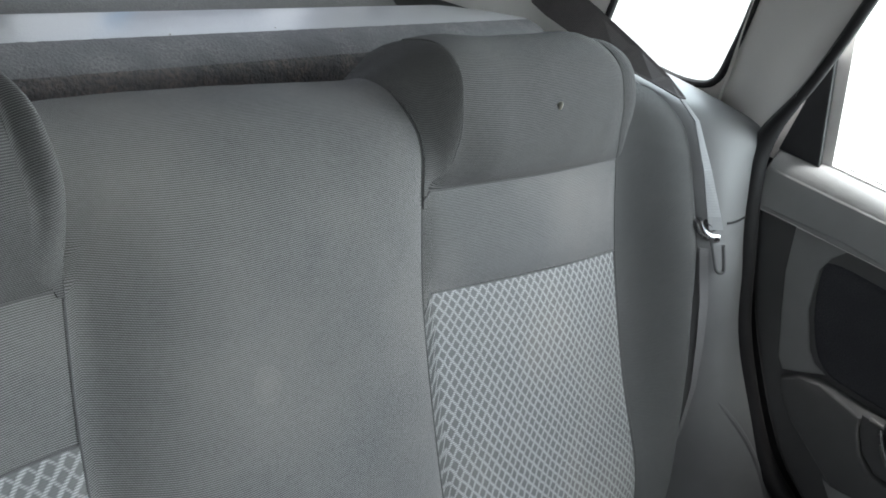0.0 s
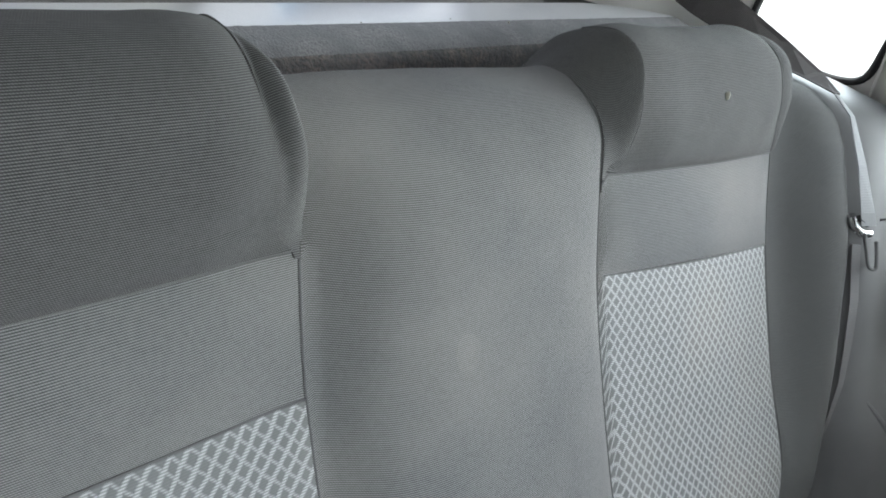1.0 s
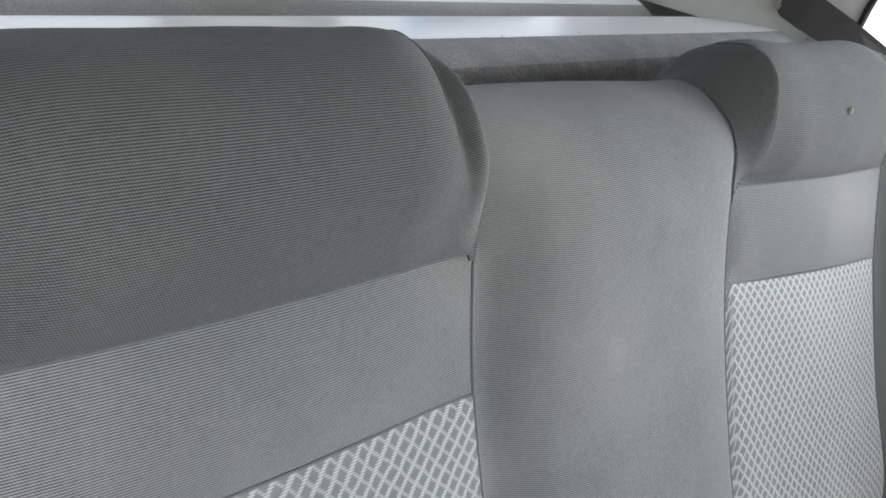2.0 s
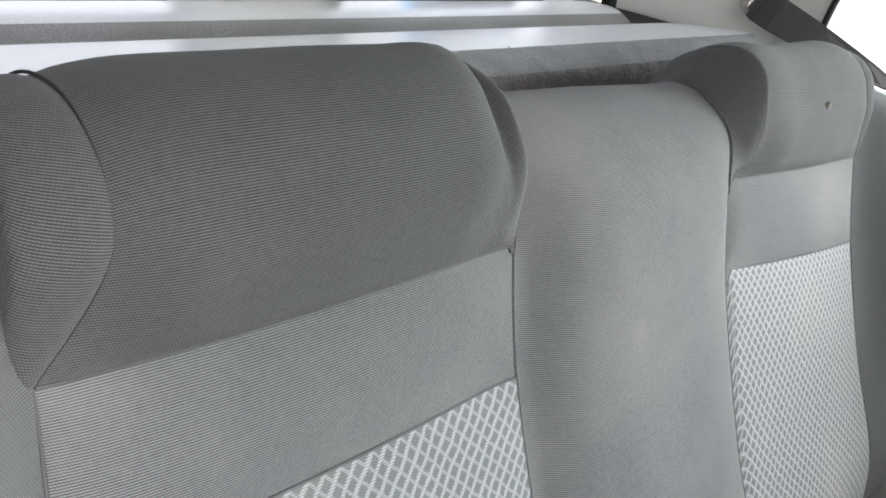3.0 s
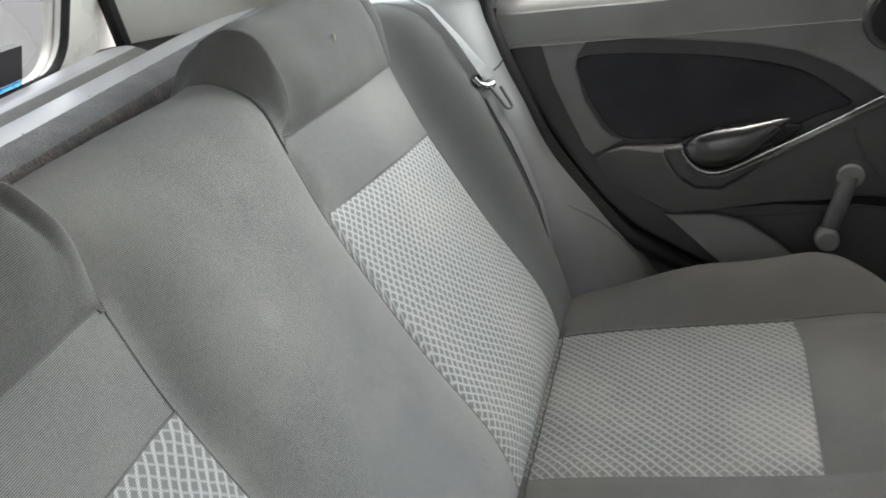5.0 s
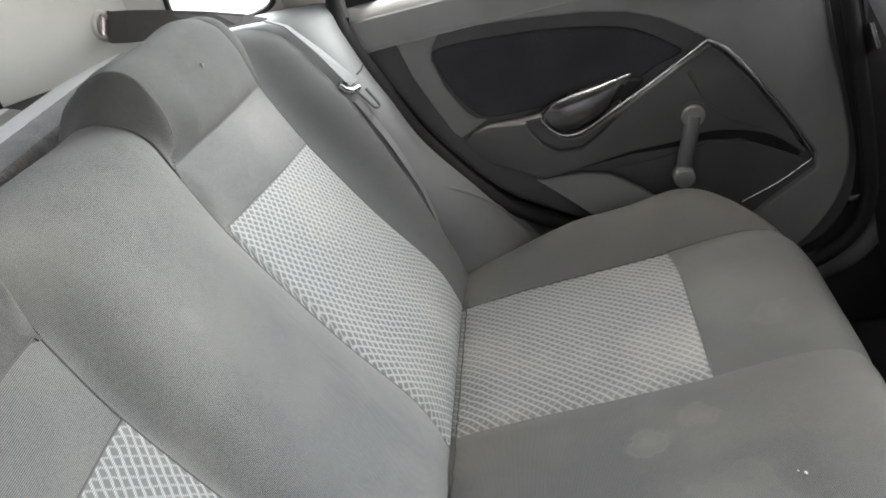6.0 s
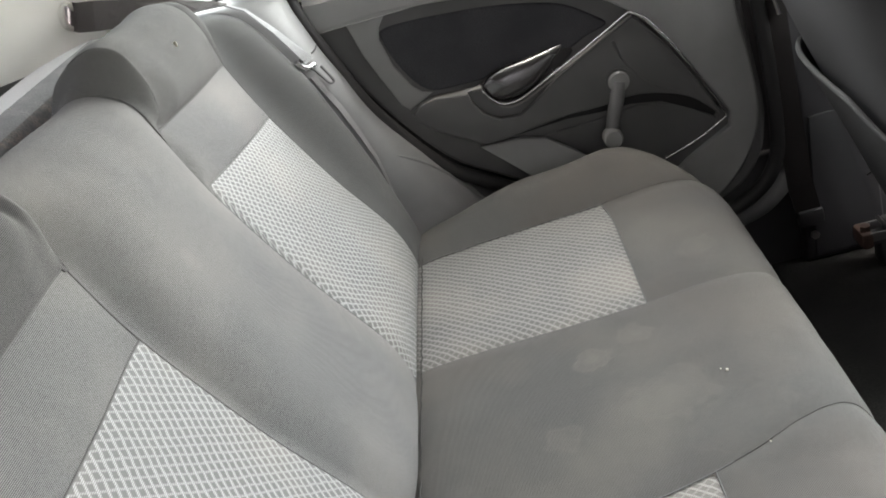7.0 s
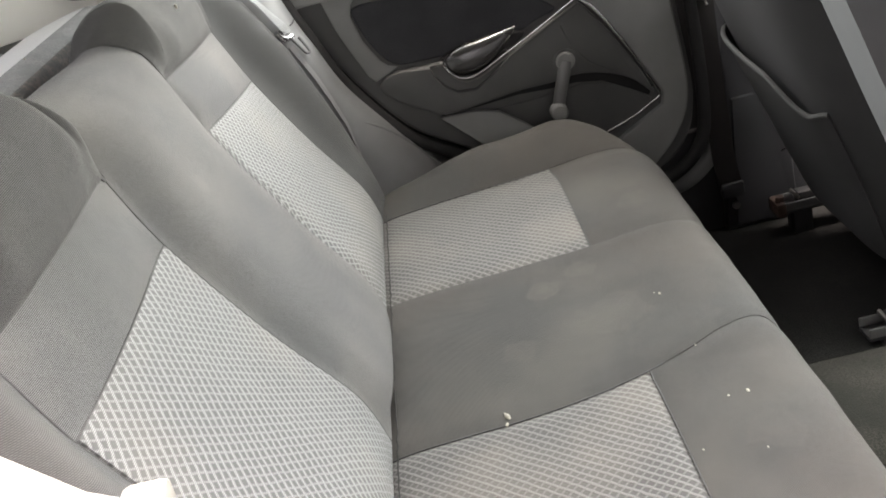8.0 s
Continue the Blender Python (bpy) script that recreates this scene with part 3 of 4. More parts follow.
cushion = empty("bench_cushion", (0, -0.22, 0.2), "worn grey cloth rear bench cushion with lattice inserts and stains", "car seat")
sheet("centre_panel", pan_panel(near_seam, INSERT_IN, 0, 10), 36, 80, CLOTH_CUSHION, cushion, "stained plain grey centre panel", flip=True, dent=0.0024, reach=0.010)
for sgn in (-1, 1):
    a, b = (INSERT_IN, INSERT_OUT) if sgn > 0 else (-INSERT_OUT, near_seam)
    sheet("insert_panel", pan_panel(a, b, 0, 4), 36, 44, LATTICE_SEAT, cushion, "pale diamond lattice insert panel", flip=True, dent=0.0045, reach=0.010)
    sheet("front_band", pan_panel(a, b, 4, 10), 36, 50, CLOTH_CUSHION, cushion, "plain grey front band", flip=True, dent=0.0035, reach=0.016)
    a, b = (INSERT_OUT, 0.64) if sgn > 0 else (-0.64, -INSERT_OUT)
    sheet("bolster", pan_panel(a, b, 0, 10), 26, 80, CLOTH_CUSHION, cushion, "plain grey side bolster", flip=True, dent=0.003, reach=0.010, edges=((1, 0, 0, 0) if sgn > 0 else (0, 1, 0, 0)))
    inner = near_seam if sgn < 0 else (lambda s: INSERT_IN)
    for fn, s1 in ((inner, 4.9 if sgn > 0 else 4.2), (lambda s: sgn * INSERT_OUT, 4.0)):
        tube("seam", [Vector(pan_point(fn(s1 * i / 50), s1 * i / 50)) - Vector((0, 0, 0.003)) for i in range(51)], 0.001, THREAD, cushion, sides=6)
    tube("seam", [Vector(pan_point(inner(4) + (sgn * INSERT_OUT - inner(4)) * i / 30, 4)) - Vector((0, 0, 0.003)) for i in range(31)], 0.001, THREAD, cushion, sides=6)
block("foam_core", (-0.56, -0.44, 0.18), (0.56, 0.03, 0.33), FOAM, cushion)

r = random.Random(3)
# Piping coloured near black so that it draws the shade in the crack.
tube("crack_piping", [(-0.56 + 1.1 * i / 90, -0.004 + r.uniform(-0.0012, 0.0012), 0.3655 + r.uniform(-0.001, 0.001)) for i in range(91)], 0.0010, SHADED_PIPING, cushion, "frayed piping, its dark tone painting the crack's shade", sides=6)

# ---- floor and car shell ----
floor = tagged(block("floor", (-0.74, -1.75, 0.04), (0.74, 0.45, 0.08), FLOOR, bevel=0), "black carpeted car floor", "floor", kind="structure")
tunnel_shape = [(-0.12, 0.075), (-0.11, 0.115), (-0.08, 0.135), (0.09, 0.135), (0.13, 0.12), (0.15, 0.075)]
tagged(slab("floor_tunnel", tunnel_shape, -1.7, 1.3, "y", TUNNEL, bevel=0.01), "dusty worn carpet over the floor tunnel", "floor", kind="structure")
tagged(block("ceiling", (-0.64, -0.98, 1.28), (0.645, 0.52, 1.32), HEADLINER), "pale fabric headliner", "ceiling", kind="structure")
tagged(block("floor_step", (-0.62, 0.02, 0.08), (0.62, 0.33, 0.30), FOAM), "dark step under the rear bench", "floor", kind="structure")
tagged(block("wall_boot", (-0.7, 0.36, 0.08), (0.7, 0.62, 0.74), FOAM), "dark boot lining below the parcel shelf", "wall", kind="structure")


def lean(x, y, z):
    """The cabin sides draw in above the waist line."""
    return (x - math.copysign(0.22, x) * max(z - 0.80, 0), y, z)


def round_rect(y0, y1, z0, z1, r, n=5):
    out = []
    for cy, cz, a0 in ((y1 - r, z1 - r, 0), (y0 + r, z1 - r, 90), (y0 + r, z0 + r, 180), (y1 - r, z0 + r, 270)):
        out += [(cy + r * math.cos(radians(a0 + 90 * k / n)), cz + r * math.sin(radians(a0 + 90 * k / n))) for k in range(n + 1)]
    return out


front_window = [(-0.82, 0.74), (-0.80, 1.25), (-1.15, 1.25), (-1.64, 0.74)]
wall = ring_wall("wall_right", [(-0.66, 0.06), (-0.62, 1.29), (-1.2, 1.29), (-1.72, 0.8), (-1.72, 0.06)], [front_window], 0.70, 0.05, "x", TRIM_DARK, shape=lean)
tagged(wall, "dark trimmed front cabin side", "wall", kind="structure")
opening = [(-0.62, 0.3), (-0.60, 0.8), (-0.54, 1.24), (0.16, 1.24), (0.17, 0.9), (0.135, 0.83), (0.108, 0.803), (0.076, 0.771), (0.053, 0.758), (0.03, 0.70), (-0.05, 0.52), (-0.15, 0.36), (-0.3, 0.25), (-0.6, 0.2)]
# Front and quarter windows are closed here to keep light out of the cabin.
wall = ring_wall("wall_left", [(0.62, 0.06), (0.62, 0.80), (0.42, 1.29), (-1.2, 1.29), (-1.72, 0.8), (-1.72, 0.06)], [opening], -0.75, 0.05, "x", JAMB, shape=lean)
tagged(wall, "white painted car side round an open rear doorway", "wall", kind="structure")
tagged(ring_wall("wall_front", [(-0.74, 0.06), (0.74, 0.06), (0.74, 0.8), (0.62, 1.29), (-0.62, 1.29), (-0.74, 0.8)], [[(-0.68, 0.78), (0.68, 0.78), (0.57, 1.26), (-0.57, 1.26)]], -1.76, 0.04, "y", TRIM, shape=lambda x, y, z: (x, y + max(z - 0.78, 0) * 1.5, z)), "dark front bulkhead below the windscreen opening", "wall", kind="structure")

screen = slab("windscreen", [(-0.66, 0.79), (0.66, 0.79), (0.56, 1.25), (-0.56, 1.25)], -1.742, 0.006, "y", GLASS, None, bevel=0, shape=lambda x, y, z: (x, y + max(z - 0.78, 0) * 1.5, z))
screen.visible_shadow = False
tagged(screen, "clear sloping windscreen glass", "windscreen", kind="structure")

# ---- tailgate with rubber-lined panes ----
tilt = lambda x, y, z: (x, y - max(z - 0.79, 0) * 0.38, z)
PANES = (round_rect(0.045, 0.462, 0.797, 1.2, 0.045), round_rect(-0.47, -0.13, 0.797, 1.2, 0.045))
tailgate = empty("tailgate", (0, 0.66, 0.6), "white painted tailgate frame with rubber-edged panes", "tailgate")
ring_wall("frame", [(-0.62, 0.45), (0.62, 0.45), (0.62, 0.80), (0.51, 1.3), (-0.51, 1.3), (-0.62, 0.80)], PANES, 0.64, 0.03, "y", PAINT, tailgate, "white painted metal frame", shape=tilt)
for pane in PANES:
    tube("rubber_seal", [tilt(a, 0.636, b) for a, b in pane], 0.006, RUBBER, tailgate, "black rubber seal", closed=True)
    g = slab("pane", pane, 0.652, 0.004, "y", REAR_GLASS, tailgate, "tinted rear glass", bevel=0, shape=tilt)
sticker = slab("dark_sticker", [(0.189, 0.810), (0.384, 0.808), (0.382, 0.85), (0.188, 0.86)], 0.646, 0.002, "y", TRIM_DARK, tailgate, "dark rectangular film on the glass", bevel=0, shape=tilt)

slab("blue_film", [(0.165, 0.799), (0.384, 0.799), (0.384, 0.807), (0.187, 0.809), (0.186, 0.864), (0.165, 0.866)], 0.646, 0.002, "y", FILM, tailgate, "pale blue film edge", bevel=0, shape=tilt)

# ---- parcel shelf ----
shelf_profile = [(0.352, 0.74), (0.350, 0.775), (0.352, 0.80), (0.362, 0.818), (0.385, 0.829), (0.42, 0.829), (0.475, 0.820), (0.50, 0.808), (0.512, 0.803), (0.53, 0.8115), (0.546, 0.8165), (0.57, 0.815), (0.60, 0.808), (0.632, 0.79)]


def shelf_half(y):
    """The shelf's corners are cut off towards the tailgate."""
    return 0.60 - 1.1 * min(max(y - 0.40, 0), 0.09) - 0.22 * max(y - 0.49, 0)


def shelf_f(u, v):
    y, z = lerp_list(shelf_profile, v * (len(shelf_profile) - 1))
    return shelf_half(y) * (2 * u - 1), y, z


shelf = empty("parcel_shelf", (0, 0.48, 0.8), "grey felt rear parcel shelf with a brown fuzzy front lip", "parcel shelf")
n = len(shelf_profile) - 1
# Roll and groove use darker felt than the top: their shade is painted in.
for name, s0, s1, mat, label, pile in (("lip", 0, 3.1, SHELF_EDGE, "brown fuzzy front lip", 0.0016), ("lip_top", 3.1, 4.45, SHELF_SHADED, "felt roll above the lip in a darker, shaded tone", 0.0006)):
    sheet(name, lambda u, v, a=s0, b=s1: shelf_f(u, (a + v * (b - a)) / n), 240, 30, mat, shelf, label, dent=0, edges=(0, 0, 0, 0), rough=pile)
for name, s0, s1, mat, label in (("top", 4.45, 7.6, SHELF, "grey felt top"), ("groove", 7.6, 9.25, SHELF_GROOVE_SHADE, "groove across the shelf, its shade painted dark"), ("rear_top", 9.25, n, SHELF, "grey felt rear strip")):
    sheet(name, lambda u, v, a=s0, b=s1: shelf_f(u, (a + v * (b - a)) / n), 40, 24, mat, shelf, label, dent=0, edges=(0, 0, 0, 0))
for sgn in (-1, 1):
    def ledge_f(u, v, sgn=sgn):
        y = 0.34 + 0.30 * v
        a = shelf_half(y) - 0.015
        b = min(0.725, 0.722 - 0.70 * (y - 0.405))
        return sgn * (a + (b - a) * u), y, 0.788 + 0.012 * u
    sheet("side_ledge", ledge_f, 10, 20, TRIM_DARK, shelf, "dark grey ledge at the shelf's end", dent=0, edges=(0, 0, 0, 0), flip=sgn < 0)

# ---- pillar and side trim beside the bench ----
SEAL = [(0.0, 1.22), (0.043, 0.987), (0.065, 0.89), (0.091, 0.806), (0.083, 0.749), (0.056, 0.672), (0.017, 0.575), (-0.064, 0.457), (-0.142, 0.40), (-0.27, 0.315), (-0.40, 0.245), (-0.50, 0.228), (-0.563, 0.243), (-0.612, 0.285), (-0.632, 0.36), (-0.630, 0.56), (-0.610, 0.8), (-0.545, 1.22)]
side_a = [(0.022, 0.33), (0.027, 0.43), (0.052, 0.55), (0.078, 0.644), (0.102, 0.703), (0.152, 0.781), (0.2, 0.812)]
side_b = [(-0.15, 0.33), (-0.075, 0.45), (0.014, 0.575), (0.05, 0.66), (0.07, 0.71), (0.086, 0.77), (0.095, 0.808)]


side_a += [(0.25, 0.826), (0.355, 0.824)]
side_b += [(0.14, 0.815), (0.355, 0.818)]


def side_f(u, v):
    a, b = lerp_list(side_a, v * 8), lerp_list(side_b, v * 8)
    bow = math.sin(math.pi * u) * 0.014 * (1 - smooth01((v - 0.7) / 0.3))
    xb = 0.662 + 0.052 * smooth01((v - 0.74) / 0.26)
    return 0.576 + (xb - 0.576) * u - bow, a[0] + (b[0] - a[0]) * u - bow, a[1] + (b[1] - a[1]) * u


side_trim = empty("rear_side_trim", (0.62, 0.05, 0.33), "dark grey moulded side trim between bench and door", "car trim")
sheet("panel", side_f, 18, 60, TRIM_MID, side_trim, dent=0.0, edges=(0, 0, 0, 0))
sheet("groove", lambda u, v: tuple(a - b for a, b in zip(side_f(0.5 + 0.45 * u, 0.515 + 0.004 * v), (0.0005, 0.0012, 0))), 8, 2, RUBBER, side_trim, "thin joint line", dent=0, edges=(0, 0, 0, 0), skirt=0.002)
ridge = [(0.34, 0.205), (0.45, 0.203), (0.55, 0.192), (0.70, 0.17), (0.82, 0.145), (0.90, 0.115), (0.96, 0.07), (1.0, 0.03)]
tube("ridge", [tuple(a - b for a, b in zip(side_f(u, v), (-0.0018, -0.0018, 0))) for u, v in curve_points(ridge, 5)], lambda f: 0.0008 + 0.0036 * smooth01(f / 0.45), TRIM_MID, side_trim, "raised moulded ridge", sides=8)
tube("screw", [(0.612, -0.012, 0.394), (0.606, -0.018, 0.395)], 0.006, TRIM_DARK, side_trim, "dark screw cap")

c_pillar = empty("pillar_trim", (0.68, 0.2, 0.81), "pale grey pillar trim round the quarter window", "pillar trim")


def pillar_front(u, v):
    z = 0.806 + 0.48 * v
    y0 = 0.092 - 0.27 * (z - 0.806)
    y = y0 + (0.172 - y0) * u
    x = 0.668 + 0.045 * smooth01(u * 1.1)
    return lean(x, y, z)


sheet("front_panel", pillar_front, 14, 20, PILLAR, c_pillar, "pale grey moulded front panel", dent=0, edges=(0, 0, 0, 0))
QUARTER = [(0.185, 0.835), (0.178, 0.87), (0.172, 0.94), (0.165, 1.15), (0.18, 1.17), (0.26, 1.17), (0.32, 0.98), (0.345, 0.86), (0.335, 0.825), (0.25, 0.815), (0.205, 0.82)]
ring_wall("window_panel", [(0.168, 0.80), (0.160, 1.29), (0.40, 1.29), (0.41, 0.80)], [curve_points(QUARTER, 4, True)], 0.713, 0.02, "x", PILLAR, c_pillar, "pale grey panel round the quarter window", shape=lean)
tube("rubber_seal", [lean(0.712, a, b) for a, b in curve_points(QUARTER, 4, True)], 0.005, RUBBER, c_pillar, "black rubber seal", closed=True)
g = slab("pane", curve_points(QUARTER, 4, True), 0.722, 0.004, "x", GLASS, c_pillar, "clear quarter glass", bevel=0, shape=lean)
g.visible_shadow = False


def corner(x, y, z):
    """Lays the flat rear panel from the side to the tailgate."""
    d = y - 0.405
    return lean(0.716 + (x - 0.7) - 0.70 * d + 0.0, 0.405 + d, z)


SLOT = curve_points([(0.453, 0.85), (0.453, 0.868), (0.446, 0.882), (0.438, 0.884), (0.433, 0.872), (0.425, 0.864), (0.411, 0.863), (0.409, 0.852), (0.42, 0.845), (0.44, 0.842)], 4, True)
ring_wall("rear_panel", [(0.405, 0.80), (0.605, 0.80), (0.59, 1.29), (0.405, 1.29)], [SLOT], 0.70, 0.02, "x", PILLAR, c_pillar, "pale grey corner panel with a belt slot", shape=corner)
tube("slot_rim", [corner(0.699, a, b) for a, b in SLOT], 0.004, PILLAR, c_pillar, closed=True)
# Solid black backing stands in for the dark of the hollow.
block("slot_back", (0.70, 0.42, 0.82), (0.74, 0.52, 0.92), TRIM_DARK, c_pillar, "black backing that paints the darkness of the slot's hollow")
tube("gap_strip", [corner(0.69, 0.6, 0.79), corner(0.69, 0.6, 1.0), corner(0.69, 0.6, 1.28)], 0.011, RUBBER, c_pillar, "black gap strip beside the tailgate")

seal_pts = [lean(0.662, a, b) for a, b in curve_points(SEAL, 6)]
seal = tube("door_seal", seal_pts, lambda f: 0.007 + 0.006 * smooth01((f - 0.13) / 0.06) - 0.005 * smooth01((f - 0.9) / 0.05), RUBBER, None, sides=10)
tagged(seal, "black rubber weather strip round the door opening", "door seal", kind="structure")
pillar_b = slab("pillar_b", [(-0.655, 0.08), (-0.675, 0.4), (-0.66, 0.6), (-0.56, 1.29), (-0.76, 1.29), (-0.80, 0.6), (-0.80, 0.08)], 0.675, 0.04, "x", TRIM_DARK, None, bevel=0.01, shape=lean)
tagged(pillar_b, "dark plastic door pillar", "pillar", kind="structure")
pillar_foot = tagged(slab("pillar_foot_trim", [(-0.672, 0.09), (-0.688, 0.362), (-0.79, 0.366), (-0.80, 0.09)], 0.671, 0.01, "x", TRIM_DARK, None, bevel=0.004), "dark lower cover of the door pillar", "trim", kind="structure")
sill = tube("door_sill", [lean(0.693, a, b) for a, b in curve_points([(0.0, 0.43), (-0.15, 0.35), (-0.4, 0.205), (-0.50, 0.192), (-0.556, 0.199), (-0.604, 0.217), (-0.645, 0.258), (-0.660, 0.31), (-0.668, 0.40)], 6)], 0.019, TRIM, None, sides=10)
tagged(sill, "grey moulded sill curving round the door foot", "door sill", kind="structure")
striker = tagged(block("door_striker", (-0.712, 0.035, 0.735), (-0.69, 0.062, 0.764), STRIKER, bevel=0.005), "pale door striker on the open doorway's jamb", "striker")
tagged(block("sill_wall", (0.70, -0.72, 0.06), (0.74, 0.45, 0.30), TRIM_DARK), "dark lower body side", "wall", kind="structure")
tagged(block("arch_wall", (0.70, 0.08, 0.28), (0.74, 0.62, 0.80), TRIM_DARK), "dark wheel arch side", "wall", kind="structure")

# ---- right rear door ----
door = empty("rear_door", (0.7, -0.3, 0.2), "closed dark grey rear door with window crank and chrome-edged armrest", "car door")
DOOR = [(0.078, 0.785), (0.07, 0.72), (0.045, 0.655), (0.005, 0.575), (-0.075, 0.462), (-0.15, 0.405), (-0.28, 0.325), (-0.41, 0.262), (-0.50, 0.245), (-0.56, 0.262), (-0.602, 0.31), (-0.617, 0.36), (-0.621, 0.42), (-0.61, 0.56), (-0.595, 0.785)]
slab("inner_panel", curve_points(DOOR, 3)[:-1] + [DOOR[-1]], 0.682, 0.03, "x", TRIM, door, "dark grey moulded inner panel", bevel=0.006)
UPPER = [(0.075, 0.728), (0.019, 0.730), (-0.034, 0.7325), (-0.09, 0.7285), (-0.15, 0.7215), (-0.205, 0.7145), (-0.26, 0.707), (-0.318, 0.693), (-0.367, 0.670), (-0.402, 0.646), (-0.432, 0.621),
         (-0.456, 0.600), (-0.5, 0.525), (-0.54, 0.45), (-0.560, 0.41), (-0.556, 0.385), (-0.48, 0.345), (-0.43, 0.31), (-0.43, 0.268), (-0.48, 0.256)] + curve_points([(-0.50, 0.256), (-0.530, 0.270), (-0.570, 0.310), (-0.598, 0.358), (-0.609, 0.412), (-0.606, 0.487), (-0.596, 0.583)], 4) + [
         (-0.592, 0.7), (-0.588, 0.778), (-0.3, 0.778), (0.03, 0.778), (0.078, 0.778)]
slab("upper_trim", UPPER, 0.668, 0.03, "x", TRIM_LIGHT, door, "grey upper and front trim", bevel=0.004)
CAP = [(0.6690, 0.728), (0.6684, 0.752), (0.6684, 0.768), (0.6702, 0.782), (0.678, 0.793), (0.69, 0.7985), (0.708, 0.801)]


def cap_f(u, v):
    x, z = lerp_list(CAP, v * 6)
    return x, 0.076 - 0.668 * u, z - 0.004 * smooth01((u - 0.02) / -0.05)


sheet("sill_cap", cap_f, 24, 12, TRIM_LIGHT, door, "rounded grey window sill", dent=0, edges=(0, 0, 0, 0), flip=True, skirt=0.002)
FRAME_STRIP = [(0.021, 0.728), (0.009, 0.672), (-0.007, 0.627), (-0.028, 0.572), (-0.039, 0.560), (-0.065, 0.570), (-0.085, 0.579), (-0.068, 0.585), (-0.056, 0.597), (-0.034, 0.641), (-0.024, 0.689), (-0.030, 0.708), (-0.045, 0.727)]


def strip_shape(x, y, z):
    k = smooth01((0.026 - y - (0.726 - z) * 0.39) / 0.05)
    return x + 0.005 * k, y, z


# The light this bevel catches is put into its paler colour.
slab("bevel_strip", FRAME_STRIP, 0.676, 0.02, "x", TRIM_LIGHT, door, "bevelled strip beside the insert, painted paler for caught light", bevel=0.002, shape=strip_shape)
INSERT = [(-0.027, 0.690), (-0.045, 0.632), (-0.078, 0.586), (-0.13, 0.578), (-0.22, 0.578), (-0.31, 0.585), (-0.35, 0.60), (-0.388, 0.612), (-0.373, 0.630), (-0.33, 0.661), (-0.281, 0.678), (-0.208, 0.693), (-0.145, 0.700), (-0.082, 0.705), (-0.036, 0.704)]
slab("insert", curve_points(INSERT, 4, True), 0.677, 0.02, "x", DOOR_CLOTH, door, "blue-black cloth insert", bevel=0.004)
ARM = [(-0.043, 0.552), (-0.06, 0.566), (-0.085, 0.573), (-0.142, 0.570), (-0.146, 0.553), (-0.160, 0.530), (-0.182, 0.514), (-0.217, 0.511), (-0.250, 0.530), (-0.290, 0.557), (-0.362, 0.592), (-0.428, 0.619), (-0.440, 0.607), (-0.479, 0.549), (-0.520, 0.472), (-0.542, 0.422), (-0.540, 0.416), (-0.502, 0.455), (-0.454, 0.478), (-0.404, 0.490), (-0.355, 0.488), (-0.293, 0.489), (-0.211, 0.481), (-0.15, 0.476), (-0.075, 0.512), (-0.05, 0.535)]


def arm_shape(x, y, z):
    k = smooth01((-0.04 - y) / 0.12) * (1 - 0.55 * smooth01((-y - 0.30) / 0.2))
    return x - 0.030 * k * (1 if x < 0.68 else 0), y, z


slab("armrest", ARM[:16] + curve_points(ARM[16:24], 4) + ARM[24:], 0.672, 0.03, "x", TRIM, door, "dark grey moulded armrest", bevel=0.007, shape=arm_shape)
tube("crease", [(arm_shape(0.672, a, b)[0] + 0.0016, a, b) for a, b in curve_points([(-0.390, 0.590), (-0.400, 0.554), (-0.415, 0.527), (-0.432, 0.505), (-0.457, 0.488), (-0.485, 0.474)], 5)], 0.0026, TRIM, door, "soft crease in the armrest", sides=10)
POCKET = [(-0.139, 0.457), (-0.243, 0.453), (-0.33, 0.455), (-0.414, 0.462), (-0.484, 0.445), (-0.54, 0.402), (-0.533, 0.382), (-0.439, 0.343), (-0.40, 0.30), (-0.30, 0.30), (-0.22, 0.395)]
slab("pocket_back", POCKET, 0.6795, 0.02, "x", TRIM, door, "dark door pocket", bevel=0.003)
# No opening here: a black strip paints the shade under the armrest's edge.
slab("slot_shade", [(-0.142, 0.466), (-0.21, 0.4665), (-0.291, 0.471), (-0.353, 0.467), (-0.402, 0.467), (-0.452, 0.458), (-0.499, 0.431), (-0.535, 0.408), (-0.546, 0.425), (-0.50, 0.48), (-0.40, 0.51), (-0.2, 0.50)], 0.6765, 0.012, "x", RUBBER, door, "black strip painting the shade in the pocket's slot", bevel=0.002)
# Lip tilted and coloured paler to carry the light falling from above.
slab("pocket_front", [(-0.137, 0.466), (-0.208, 0.463), (-0.25, 0.452), (-0.292, 0.421), (-0.309, 0.405), (-0.38, 0.33), (-0.38, 0.29), (-0.27, 0.33), (-0.21, 0.397)], 0.668, 0.012, "x", TRIM_LIGHT, door, "grey pocket front lip, painted paler for light from above", bevel=0.003, shape=lambda x, y, z: (x - 0.3 * (0.466 - z), y, z))
bezel = curve_points([(-0.166, 0.572), (-0.169, 0.566), (-0.177, 0.553), (-0.190, 0.541), (-0.207, 0.5365), (-0.231, 0.5415), (-0.286, 0.566), (-0.362, 0.600), (-0.424, 0.628)], 6)
ring = [(a, b) for a, b in bezel if a > -0.29] + [(-0.290, 0.555), (-0.250, 0.529), (-0.217, 0.512), (-0.182, 0.515), (-0.160, 0.531), (-0.147, 0.553), (-0.141, 0.572)]
